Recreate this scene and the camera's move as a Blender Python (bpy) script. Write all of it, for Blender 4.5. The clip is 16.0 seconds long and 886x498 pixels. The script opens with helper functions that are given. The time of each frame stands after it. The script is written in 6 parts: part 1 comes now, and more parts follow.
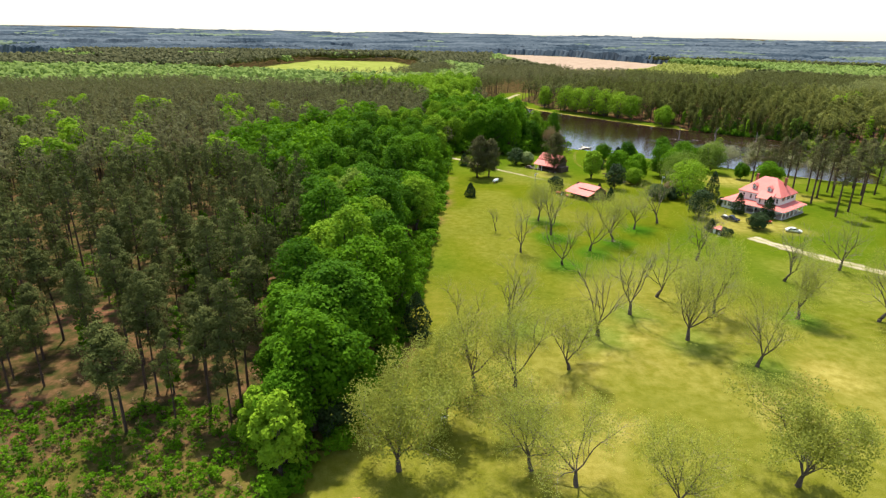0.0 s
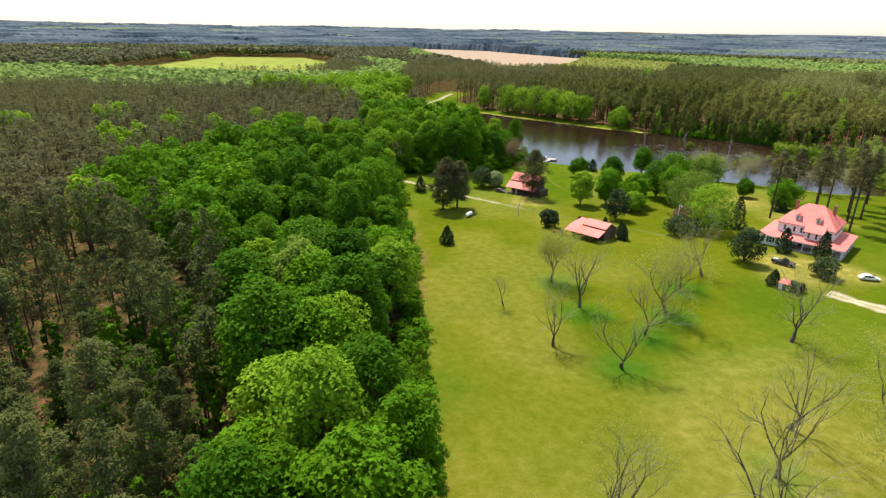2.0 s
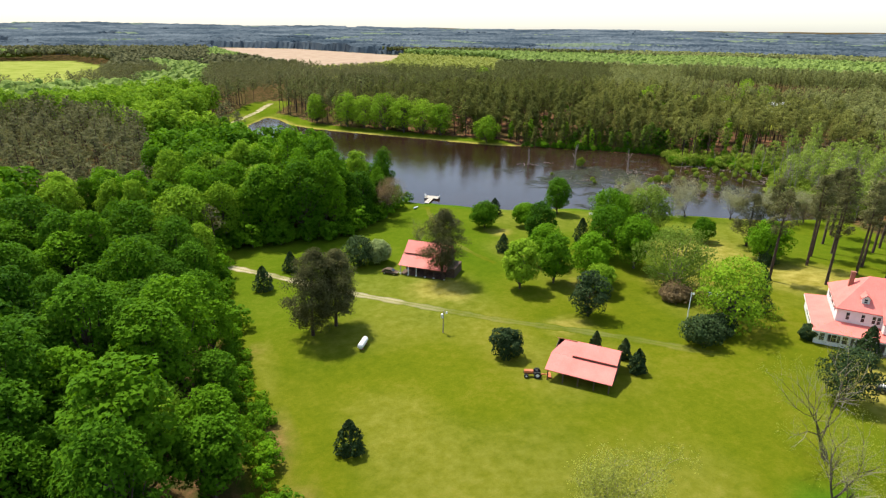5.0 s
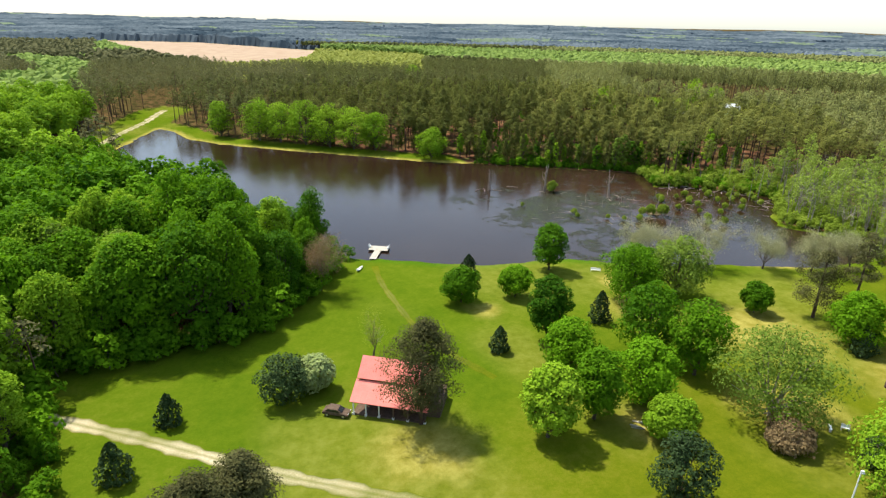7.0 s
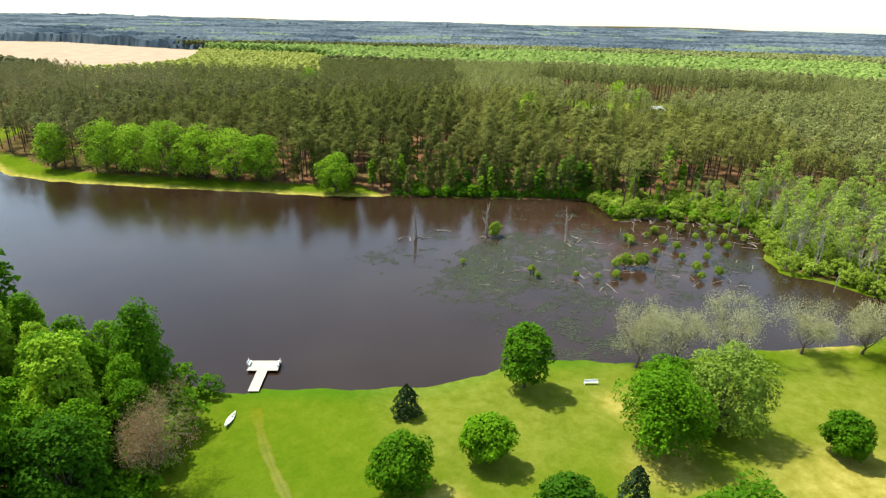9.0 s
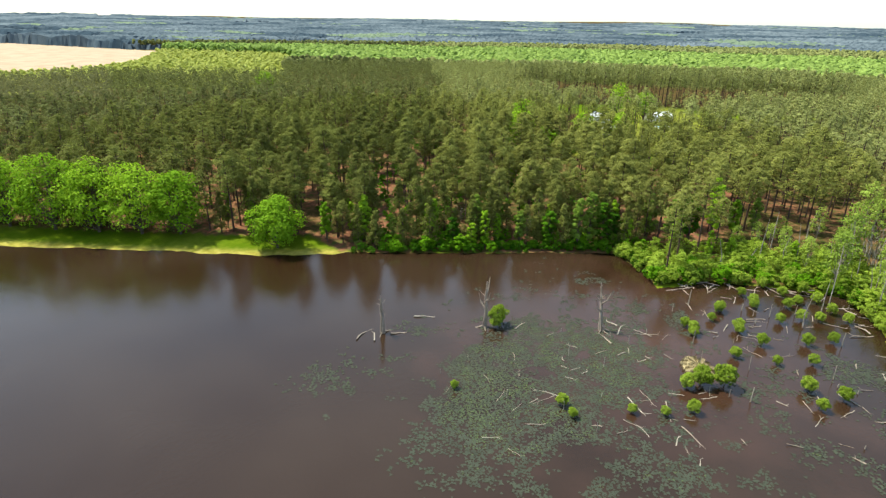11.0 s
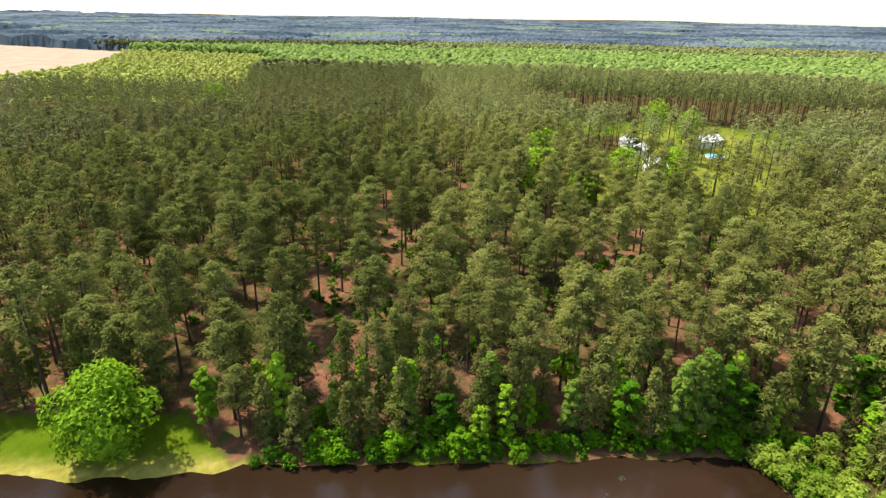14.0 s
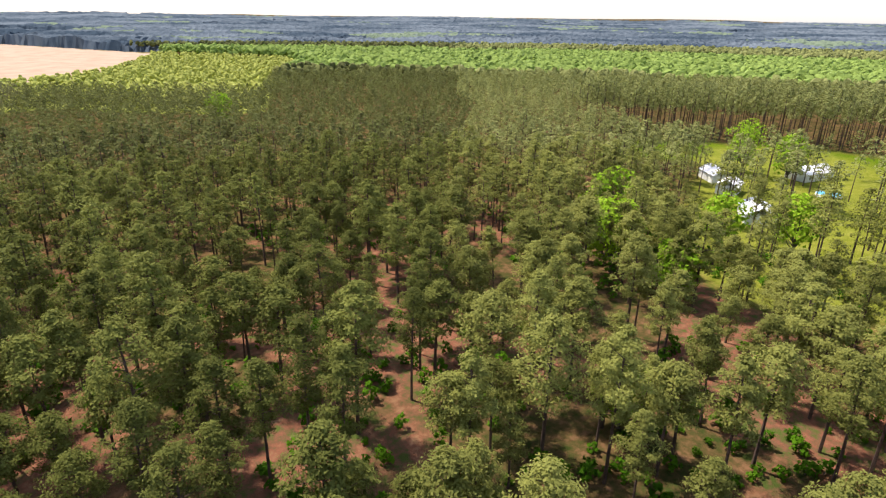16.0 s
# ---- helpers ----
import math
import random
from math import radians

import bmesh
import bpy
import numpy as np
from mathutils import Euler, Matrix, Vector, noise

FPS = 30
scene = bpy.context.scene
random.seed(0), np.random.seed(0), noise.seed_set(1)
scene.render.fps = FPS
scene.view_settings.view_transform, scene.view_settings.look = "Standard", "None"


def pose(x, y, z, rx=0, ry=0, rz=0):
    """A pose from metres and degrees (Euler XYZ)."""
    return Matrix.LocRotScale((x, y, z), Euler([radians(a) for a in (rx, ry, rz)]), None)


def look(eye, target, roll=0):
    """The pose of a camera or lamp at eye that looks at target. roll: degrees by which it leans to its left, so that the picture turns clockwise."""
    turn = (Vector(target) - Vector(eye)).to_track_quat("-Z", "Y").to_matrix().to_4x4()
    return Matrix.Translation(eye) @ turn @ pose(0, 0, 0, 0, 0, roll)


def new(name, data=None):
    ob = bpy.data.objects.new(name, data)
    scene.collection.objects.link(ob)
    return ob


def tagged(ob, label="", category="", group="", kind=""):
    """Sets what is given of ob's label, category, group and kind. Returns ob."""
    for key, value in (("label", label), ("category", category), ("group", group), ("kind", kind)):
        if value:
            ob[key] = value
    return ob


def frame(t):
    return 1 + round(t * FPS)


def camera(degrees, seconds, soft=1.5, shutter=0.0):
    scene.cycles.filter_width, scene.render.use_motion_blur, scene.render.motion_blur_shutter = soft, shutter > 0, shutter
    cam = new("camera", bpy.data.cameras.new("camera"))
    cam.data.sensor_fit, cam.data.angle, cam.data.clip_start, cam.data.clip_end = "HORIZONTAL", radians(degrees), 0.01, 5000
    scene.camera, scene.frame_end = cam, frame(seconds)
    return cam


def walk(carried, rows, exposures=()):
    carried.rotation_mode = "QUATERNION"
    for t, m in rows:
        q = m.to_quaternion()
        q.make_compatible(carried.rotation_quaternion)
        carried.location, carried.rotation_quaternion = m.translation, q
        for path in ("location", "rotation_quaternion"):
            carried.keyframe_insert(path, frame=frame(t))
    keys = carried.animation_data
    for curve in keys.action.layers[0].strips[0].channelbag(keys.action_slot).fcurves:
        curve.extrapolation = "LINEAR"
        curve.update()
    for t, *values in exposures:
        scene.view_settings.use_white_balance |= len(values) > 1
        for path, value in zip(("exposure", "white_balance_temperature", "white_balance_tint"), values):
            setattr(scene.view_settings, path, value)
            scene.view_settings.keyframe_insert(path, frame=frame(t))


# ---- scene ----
cam = camera(74.1, 16.0, 1.3)
PATH = [
    (0, (1.76, 1.955, 62.126), (1.772, 3.833, 61.436), 1.1),
    (0.5, (-2.343, 16.59, 62.063), (-2.317, 18.466, 61.37), 1.2),
    (1, (-6.258, 31.359, 62.015), (-6.176, 33.232, 61.318), 1.2),
    (1.5, (-9.684, 46.396, 61.952), (-9.502, 48.26, 61.251), 1.2),
    (2, (-12.274, 61.777, 61.842), (-11.987, 63.627, 61.14), 1.1),
    (2.5, (-13.896, 77.365, 61.68), (-13.516, 79.198, 60.975), 1.2),
    (3, (-14.54, 92.611, 61.527), (-14.057, 94.419, 60.821), 1.2),
    (3.5, (-14.087, 107.567, 61.388), (-13.495, 109.342, 60.681), 1.2),
    (4, (-12.597, 122.208, 61.294), (-11.882, 123.937, 60.587), 1.1),
    (4.2, (-11.483, 128.037, 61.281), (-10.728, 129.749, 60.576), 1.0),
    (6.3, (5.423, 188.723, 61.094), (6.343, 190.349, 60.379), 1.3),
    (6.5, (7.417, 194.374, 61.089), (8.369, 195.981, 60.373), 1.4),
    (7, (13.319, 208.149, 61.093), (14.377, 209.688, 60.376), 1.4),
    (7.5, (20.045, 221.438, 61.107), (21.193, 222.911, 60.39), 1.6),
    (8, (27.754, 233.895, 61.116), (28.964, 235.316, 60.397), 1.6),
    (8.5, (36.394, 245.717, 61.157), (37.654, 247.093, 60.438), 1.5),
    (9, (45.594, 257.014, 61.179), (46.886, 258.361, 60.461), 1.4),
    (9.2, (49.461, 261.387, 61.158), (50.758, 262.726, 60.433), 1.3),
    (11.3, (93.465, 306.871, 60.669), (94.809, 308.162, 59.944), 1.1),
    (11.5, (97.64, 310.96, 60.657), (98.986, 312.249, 59.931), 1.2),
    (12, (108.026, 320.625, 60.701), (109.373, 321.911, 59.972), 1.2),
    (12.5, (118.34, 330.139, 60.803), (119.691, 331.42, 60.072), 1.2),
    (13, (128.531, 339.606, 60.932), (129.884, 340.885, 60.202), 1.2),
    (13.5, (138.516, 348.952, 61.065), (139.868, 350.233, 60.335), 1.0),
    (14, (148.154, 358.057, 61.182), (149.505, 359.338, 60.451), 1.0),
    (14.5, (157.959, 367.377, 61.286), (159.309, 368.659, 60.557), 0.9),
    (15, (167.932, 376.911, 61.382), (169.28, 378.195, 60.652), 0.8),
    (15.5, (178.042, 386.629, 61.478), (179.378, 387.926, 60.747), 0.8),
    (16, (188.215, 396.456, 61.585), (189.48, 397.821, 60.851), 0.8),
]
walk(cam, [(t, look(eye, target, roll)) for t, eye, target, roll in PATH],
     [(0.0, 0.68, 6500, 10), (3.0, 0.56, 6500, 10), (6.5, 0.66, 6500, 8), (7.5, 0.76, 6500, 5), (9.0, 0.92, 6500, 2), (11.5, 0.98, 6500, 0),
      (12.5, 0.96, 6500, 2), (14.0, 0.92, 6500, 10), (15.5, 0.84, 6500, 19), (16.0, 0.84, 6500, 19)])

# ---- world, sun, exposure ----
SUN_AZ, SUN_EL = radians(-16.0), radians(61.0)      # azimuth from north (+y), positive towards +x
world = bpy.data.worlds.new("sky")
scene.world = world
world.use_nodes = True
wn = world.node_tree
sky = wn.nodes.new("ShaderNodeTexSky")
sky.sky_type = "NISHITA"
sky.sun_disc = False
sky.sun_elevation, sky.sun_rotation = SUN_EL, SUN_AZ
sky.air_density, sky.dust_density, sky.ozone_density = 1.0, 1.0, 1.0
wn.links.new(sky.outputs[0], wn.nodes["Background"].inputs[0])
wn.nodes["Background"].inputs[1].default_value = 0.12
# thin bright overcast over the blue
veil = wn.nodes.new("ShaderNodeBackground")
veil.inputs[0].default_value, veil.inputs[1].default_value = (0.84, 0.93, 1.0, 1), 0.22
both = wn.nodes.new("ShaderNodeAddShader")
wn.links.new(wn.nodes["Background"].outputs[0], both.inputs[0])
wn.links.new(veil.outputs[0], both.inputs[1])
wn.links.new(both.outputs[0], wn.nodes["World Output"].inputs["Surface"])
sun = new("sun", bpy.data.lights.new("sun", "SUN"))
sun.data.energy, sun.data.angle, sun.data.color = 5.0, radians(2.0), (1.0, 0.93, 0.80)
sun_dir = Vector((math.sin(SUN_AZ) * math.cos(SUN_EL), math.cos(SUN_AZ) * math.cos(SUN_EL), math.sin(SUN_EL)))
sun.matrix_world = look(sun_dir * 400, (0, 0, 0))


# ---- materials ----
def nodes_of(name):
    m = bpy.data.materials.new(name)
    m.use_nodes = True
    nt = m.node_tree
    return m, nt, nt.nodes["Principled BSDF"], nt.nodes["Material Output"]


def add(nt, kind, **values):
    n = nt.nodes.new(kind)
    for k, v in values.items():
        if k == "op":
            n.operation = v
        elif k == "blend":
            n.data_type, n.blend_type = "RGBA", v
    return n


def noise_of(nt, scale, detail=4.0, rough=0.6, coord=None):
    n = nt.nodes.new("ShaderNodeTexNoise")
    n.inputs["Scale"].default_value, n.inputs["Detail"].default_value, n.inputs["Roughness"].default_value = scale, detail, rough
    if coord is None:
        coord = nt.nodes.new("ShaderNodeNewGeometry").outputs["Position"]
    nt.links.new(coord, n.inputs["Vector"])
    return n.outputs["Fac"]


def ramp_of(nt, fac, stops):
    r = nt.nodes.new("ShaderNodeValToRGB")
    while len(r.color_ramp.elements) < len(stops):
        r.color_ramp.elements.new(0.5)
    for e, (p, c) in zip(r.color_ramp.elements, stops):
        e.position, e.color = p, (*c, 1)
    nt.links.new(fac, r.inputs[0])
    return r.outputs[0]


def mixc(nt, fac, a, b, blend="MIX"):
    m = nt.nodes.new("ShaderNodeMix")
    m.data_type, m.blend_type = "RGBA", blend
    for socket, v in ((m.inputs[0], fac), (m.inputs[6], a), (m.inputs[7], b)):
        if isinstance(v, (int, float)):
            socket.default_value = v
        elif isinstance(v, tuple):
            socket.default_value = (*v, 1)
        else:
            nt.links.new(v, socket)
    return m.outputs[2]


def mathn(nt, op, a, b=0.0, clamp=False):
    m = nt.nodes.new("ShaderNodeMath")
    m.operation, m.use_clamp = op, clamp
    for socket, v in zip(m.inputs, (a, b)):
        if isinstance(v, (int, float)):
            socket.default_value = v
        else:
            nt.links.new(v, socket)
    return m.outputs[0]


def bump_of(nt, fac, strength, distance):
    b = nt.nodes.new("ShaderNodeBump")
    b.inputs["Strength"].default_value, b.inputs["Distance"].default_value = strength, distance
    nt.links.new(fac, b.inputs["Height"])
    return b.outputs[0]


def attr_of(nt, name):
    a = nt.nodes.new("ShaderNodeAttribute")
    a.attribute_name = name
    return a.outputs["Fac"]


def leaf_material(name, dark, light, through_col, translucency=0.35, rough=0.8):
    """Foliage: colour by tree (attribute or object), by sprig and by patches of the crown."""
    m, nt, bsdf, out = nodes_of(name)
    info = nt.nodes.new("ShaderNodeObjectInfo").outputs["Random"]
    tree = mathn(nt, "FRACT", mathn(nt, "ADD", info, attr_of(nt, "tint")))
    isl = nt.nodes.new("ShaderNodeNewGeometry").outputs["Random Per Island"]
    patch = noise_of(nt, 0.35, 3)
    f = mathn(nt, "ADD", mathn(nt, "MULTIPLY", tree, 0.45), mathn(nt, "MULTIPLY", isl, 0.20))
    f = mathn(nt, "ADD", f, mathn(nt, "MULTIPLY", patch, 0.35), True)
    col = ramp_of(nt, f, [(0.1, dark), (0.9, light)])
    nt.links.new(col, bsdf.inputs["Base Color"])
    bsdf.inputs["Roughness"].default_value = rough
    bsdf.inputs["Specular IOR Level"].default_value = 0.06
    tr = nt.nodes.new("ShaderNodeBsdfTranslucent")
    nt.links.new(mixc(nt, 0.5, col, through_col), tr.inputs["Color"])
    mix = nt.nodes.new("ShaderNodeMixShader")
    mix.inputs[0].default_value = translucency
    nt.links.new(bsdf.outputs[0], mix.inputs[1])
    nt.links.new(tr.outputs[0], mix.inputs[2])
    nt.links.new(mix.outputs[0], out.inputs["Surface"])
    return m


def solid(name, c0, c1, scale=2.0, rough=0.8, metal=0.0, bump=0.0, fine=30.0, spec=0.4):
    """Two-tone surface: broad stains and fine grain."""
    m, nt, bsdf, out = nodes_of(name)
    coord = nt.nodes.new("ShaderNodeTexCoord").outputs["Object"]
    a, b = noise_of(nt, scale, 5, 0.6, coord), noise_of(nt, fine, 3, 0.6, coord)
    f = mathn(nt, "ADD", mathn(nt, "MULTIPLY", a, 0.7), mathn(nt, "MULTIPLY", b, 0.3))
    nt.links.new(ramp_of(nt, f, [(0.3, c0), (0.7, c1)]), bsdf.inputs["Base Color"])
    bsdf.inputs["Roughness"].default_value, bsdf.inputs["Metallic"].default_value = rough, metal
    bsdf.inputs["Specular IOR Level"].default_value = spec
    if bump:
        nt.links.new(bump_of(nt, b, bump, 0.02), bsdf.inputs["Normal"])
    return m


M_PINE = leaf_material("pine_needles", (0.040, 0.047, 0.010), (0.185, 0.200, 0.044), (0.20, 0.22, 0.045), 0.30)
# needles of the outer pines, lightened in colour to carry the distance haze
M_HAZEPINE = leaf_material("hazed_pine_needles", (0.098, 0.108, 0.036), (0.290, 0.308, 0.102), (0.31, 0.34, 0.09), 0.28)
M_LIGHTPINE = leaf_material("yellowish_pine_needles", (0.070, 0.076, 0.017), (0.262, 0.274, 0.066), (0.28, 0.30, 0.06), 0.32)
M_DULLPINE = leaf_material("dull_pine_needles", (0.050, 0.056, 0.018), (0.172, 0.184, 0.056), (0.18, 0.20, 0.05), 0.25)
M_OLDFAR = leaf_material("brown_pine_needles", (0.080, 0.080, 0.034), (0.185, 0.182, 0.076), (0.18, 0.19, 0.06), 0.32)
M_SNAG = solid("splintered_wood", (0.12, 0.090, 0.068), (0.34, 0.28, 0.23), 1.5, 0.9, bump=0.5)
M_OLDPINE = leaf_material("old_pine_needles", (0.026, 0.034, 0.008), (0.120, 0.135, 0.036), (0.12, 0.15, 0.03), 0.15)
M_OAK = leaf_material("broad_leaves", (0.020, 0.072, 0.002), (0.140, 0.290, 0.007), (0.19, 0.41, 0.006), 0.30)
M_DEEP = leaf_material("deep_green_leaves", (0.012, 0.050, 0.002), (0.088, 0.205, 0.006), (0.12, 0.29, 0.006), 0.28)
M_LIME = leaf_material("spring_leaves", (0.085, 0.185, 0.006), (0.270, 0.420, 0.024), (0.30, 0.46, 0.02), 0.32)
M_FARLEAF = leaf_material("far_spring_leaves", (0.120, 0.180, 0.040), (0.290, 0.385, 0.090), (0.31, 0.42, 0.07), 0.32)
M_YELLOW = leaf_material("yellow_scrub_leaves", (0.27, 0.29, 0.055), (0.43, 0.45, 0.115), (0.42, 0.45, 0.10), 0.3)
M_PALE = leaf_material("pale_new_leaves", (0.070, 0.122, 0.014), (0.215, 0.310, 0.042), (0.24, 0.33, 0.04), 0.40)
M_SWAMP = leaf_material("swamp_leaves", (0.140, 0.205, 0.028), (0.320, 0.410, 0.075), (0.33, 0.42, 0.06), 0.40)
M_MARSH = leaf_material("willow_leaves", (0.125, 0.190, 0.016), (0.300, 0.390, 0.050), (0.32, 0.42, 0.04), 0.42)
M_DARK = leaf_material("magnolia_leaves", (0.014, 0.030, 0.010), (0.055, 0.090, 0.028), (0.05, 0.09, 0.02), 0.15, 0.6)
M_TWIG = solid("twigs", (0.16, 0.13, 0.10), (0.34, 0.30, 0.24), 1.0, 0.9)
M_BUD = leaf_material("budding_twigs", (0.24, 0.24, 0.12), (0.43, 0.43, 0.23), (0.42, 0.42, 0.2), 0.3)
M_BARK = solid("bark", (0.045, 0.033, 0.025), (0.13, 0.10, 0.08), 1.5, 0.95, bump=0.5)
M_PINEBARK = solid("pine_bark", (0.030, 0.018, 0.013), (0.10, 0.060, 0.042), 1.5, 0.95, bump=0.5)
M_DEADWOOD = solid("weathered_wood", (0.15, 0.125, 0.10), (0.40, 0.35, 0.29), 1.5, 0.9, bump=0.4)


# ---- plan of the place ----
LAKE = [(75, 351), (82, 343), (93.5, 332.5), (101.5, 326.5), (108, 322), (115.5, 319.3), (121, 318.8), (131, 312.5), (139, 306), (154, 295),
        (168, 286), (179, 278.5), (190, 272), (203, 268), (214, 272), (217, 285), (213, 300), (222, 306), (236, 312), (246, 320),
        (243, 330), (238, 337), (231, 347), (223, 351.5), (219, 354), (222, 358), (228, 366), (232, 371.5), (229, 377), (218, 388),
        (204, 400.5), (184.5, 419), (160, 440), (133, 470), (105, 503.5), (88, 524), (78, 545), (76, 570), (70, 586), (41, 532),
        (38, 500), (45, 445), (58, 385)]
MEADOW = [(-16, 60), (-10, 77), (-5, 100), (-2.5, 125), (0, 160), (3, 205), (5, 262), (6.5, 300), (5, 317), (24, 316), (42, 314),
          (58, 326), (73, 346), (82, 343), (101.5, 326.5), (121, 318.8), (139, 306), (168, 286), (203, 268), (196, 255), (190, 225),
          (186, 190), (200, 150), (215, 100), (230, 60), (230, -150), (-30, -150), (-30, 40)]
HARDWOOD_BELT = [(-17, 62), (-10, 77), (-5, 100), (-2.5, 125), (0, 160), (3, 205), (5, 240), (7, 262), (6, 300), (4, 318), (-10, 330), (-14, 346),
                 (-35, 350), (-63, 333), (-82, 300), (-98, 245), (-58, 205), (-36, 178), (-31, 140), (-30, 110), (-28, 85), (-26, 62)]
HARDWOOD_POINT = [(0, 318), (24, 316), (42, 314), (58, 326), (73, 346), (62, 362), (48, 392), (40, 420), (32, 445), (16, 458), (4, 450), (-2, 420), (-6, 360)]
TAN_FIELD = [(137, 1935), (371, 1804), (520, 1400), (462, 1290), (370, 1110), (300, 1030), (200, 1010), (150, 1080), (145, 1300)]
YELLOW_FIELD = [(185, 835), (269, 853), (300, 800), (362, 757), (433, 875), (560, 1050), (610, 1172), (492, 1369), (462, 1290), (370, 1110), (300, 1030), (200, 1010), (150, 1080)]
LEFT_FIELD = [(-330, 805), (-170, 750), (-75, 735), (-45, 800), (-35, 1110), (-110, 1320), (-270, 1300)]
FAR_FIELD = [(-1030, 1440), (-690, 1190), (-740, 1050), (-1200, 1250)]
FAR_RIVER = [(-1110, 1490), (-915, 1600), (-800, 1960), (-1010, 1800)]
COMPOUND = [(352, 436), (480, 482)]
PINE_WALL = [(468, 566), (497, 522), (512, 492), (526, 457), (541, 424), (556, 395)]
CLEARINGS = [(213, 503, 7), (217, 466, 6), (251, 437, 5), (289, 431, 6), (289, 481, 5), (374, 517, 9), (356, 474, 6), (388, 436, 12), (372, 444, 10), (484, 842, 17), (370, 570, 10), (262, 408, 4),
             (-58, 80, 9), (-72, 112, 6), (-60, 145, 6)]


def inside(poly, x, y):
    x, y = np.asarray(x, float), np.asarray(y, float)
    res = np.zeros(x.shape, bool)
    for (x0, y0), (x1, y1) in zip(poly, poly[1:] + poly[:1]):
        if y0 != y1:
            res ^= ((y0 > y) != (y1 > y)) & (x < (x1 - x0) * (y - y0) / (y1 - y0) + x0)
    return res


def edge_distance(poly, x, y, closed=True):
    x, y = np.asarray(x, float), np.asarray(y, float)
    best = np.full(x.shape, 1e9)
    for (x0, y0), (x1, y1) in zip(poly, poly[1:] + (poly[:1] if closed else [])):
        dx, dy = x1 - x0, y1 - y0
        k = np.clip(((x - x0) * dx + (y - y0) * dy) / (dx * dx + dy * dy + 1e-9), 0, 1)
        best = np.minimum(best, np.hypot(x - x0 - k * dx, y - y0 - k * dy))
    return best


def smooth(a, b, v):
    k = np.clip((np.asarray(v, float) - a) / (b - a), 0, 1)
    return k * k * (3 - 2 * k)


LATTICE = np.random.default_rng(77).random((128, 128)) * 2 - 1


def wave(x, y, scale, seed=0.0):
    """Smooth value noise of two octaves, about -1..1."""
    x, y = np.asarray(x, float), np.asarray(y, float)
    total = 0.0
    for octave, weight in ((1.0, 1.0), (2.3, 0.5)):
        px, py = x / (scale * 1.6) * octave + seed * 13.7 + 40, y / (scale * 1.6) * octave + seed * 7.3 + 40
        ix, iy = np.floor(px).astype(int), np.floor(py).astype(int)
        fx, fy = px - ix, py - iy
        fx, fy = fx * fx * (3 - 2 * fx), fy * fy * (3 - 2 * fy)
        g = lambda a, c: LATTICE[a % 128, c % 128]
        total = total + weight * ((g(ix, iy) * (1 - fx) + g(ix + 1, iy) * fx) * (1 - fy) + (g(ix, iy + 1) * (1 - fx) + g(ix + 1, iy + 1) * fx) * fy)
    return np.clip(total * 1.1, -1, 1)


DAM = [(8, 480), (22, 508), (44, 560), (72, 618), (85, 640)]


def height(x, y):
    x, y = np.asarray(x, float), np.asarray(y, float)
    d = edge_distance(LAKE, x, y)
    wet = inside(LAKE, x, y)
    top = 1.2 + 0.8 * smooth(285, 250, y) + 1.7 * smooth(250, 210, y)
    far_side = (x + y) > 455
    top = np.where(far_side, 3.2, top)
    lap = 0.16 * wave(x, y, 4.5, 6) * smooth(9, 2, d)
    ramp = 0.14 * d / (1 + d / 8) + lap
    h = ramp + (top - 0.7) * smooth(2, 55, d) + (0.10 * wave(x, y, 9) + 0.25 * wave(x, y, 40, 2)) * smooth(2, 40, d)
    h = np.where(wet, -np.minimum(0.14 * d, 2.0) + lap, h)
    dam = edge_distance(DAM, x, y, False)
    h = np.where(wet, h, np.maximum(h, 1.6 - 0.25 * np.maximum(dam - 2, 0)))
    r = np.hypot(x, y)
    far = np.clip((r - 1500) / 3400, 0, 1.2)
    return h + 46 * far ** 1.6 * (1 + 0.12 * wave(x, y, 420, 3))


def ground_z(x, y):
    return float(height(np.array([x]), np.array([y]))[0])


PINE, OAK, LIME, SWAMP, OLD, DULL = 1, 2, 3, 4, 5, 6


def pale_side(x, y):
    """The south-east side of the far wood, where the pines get paler, yellower needles."""
    return x - 188 + 14 * wave(x, y, 60, 15) > 0.95 * (y - 396)


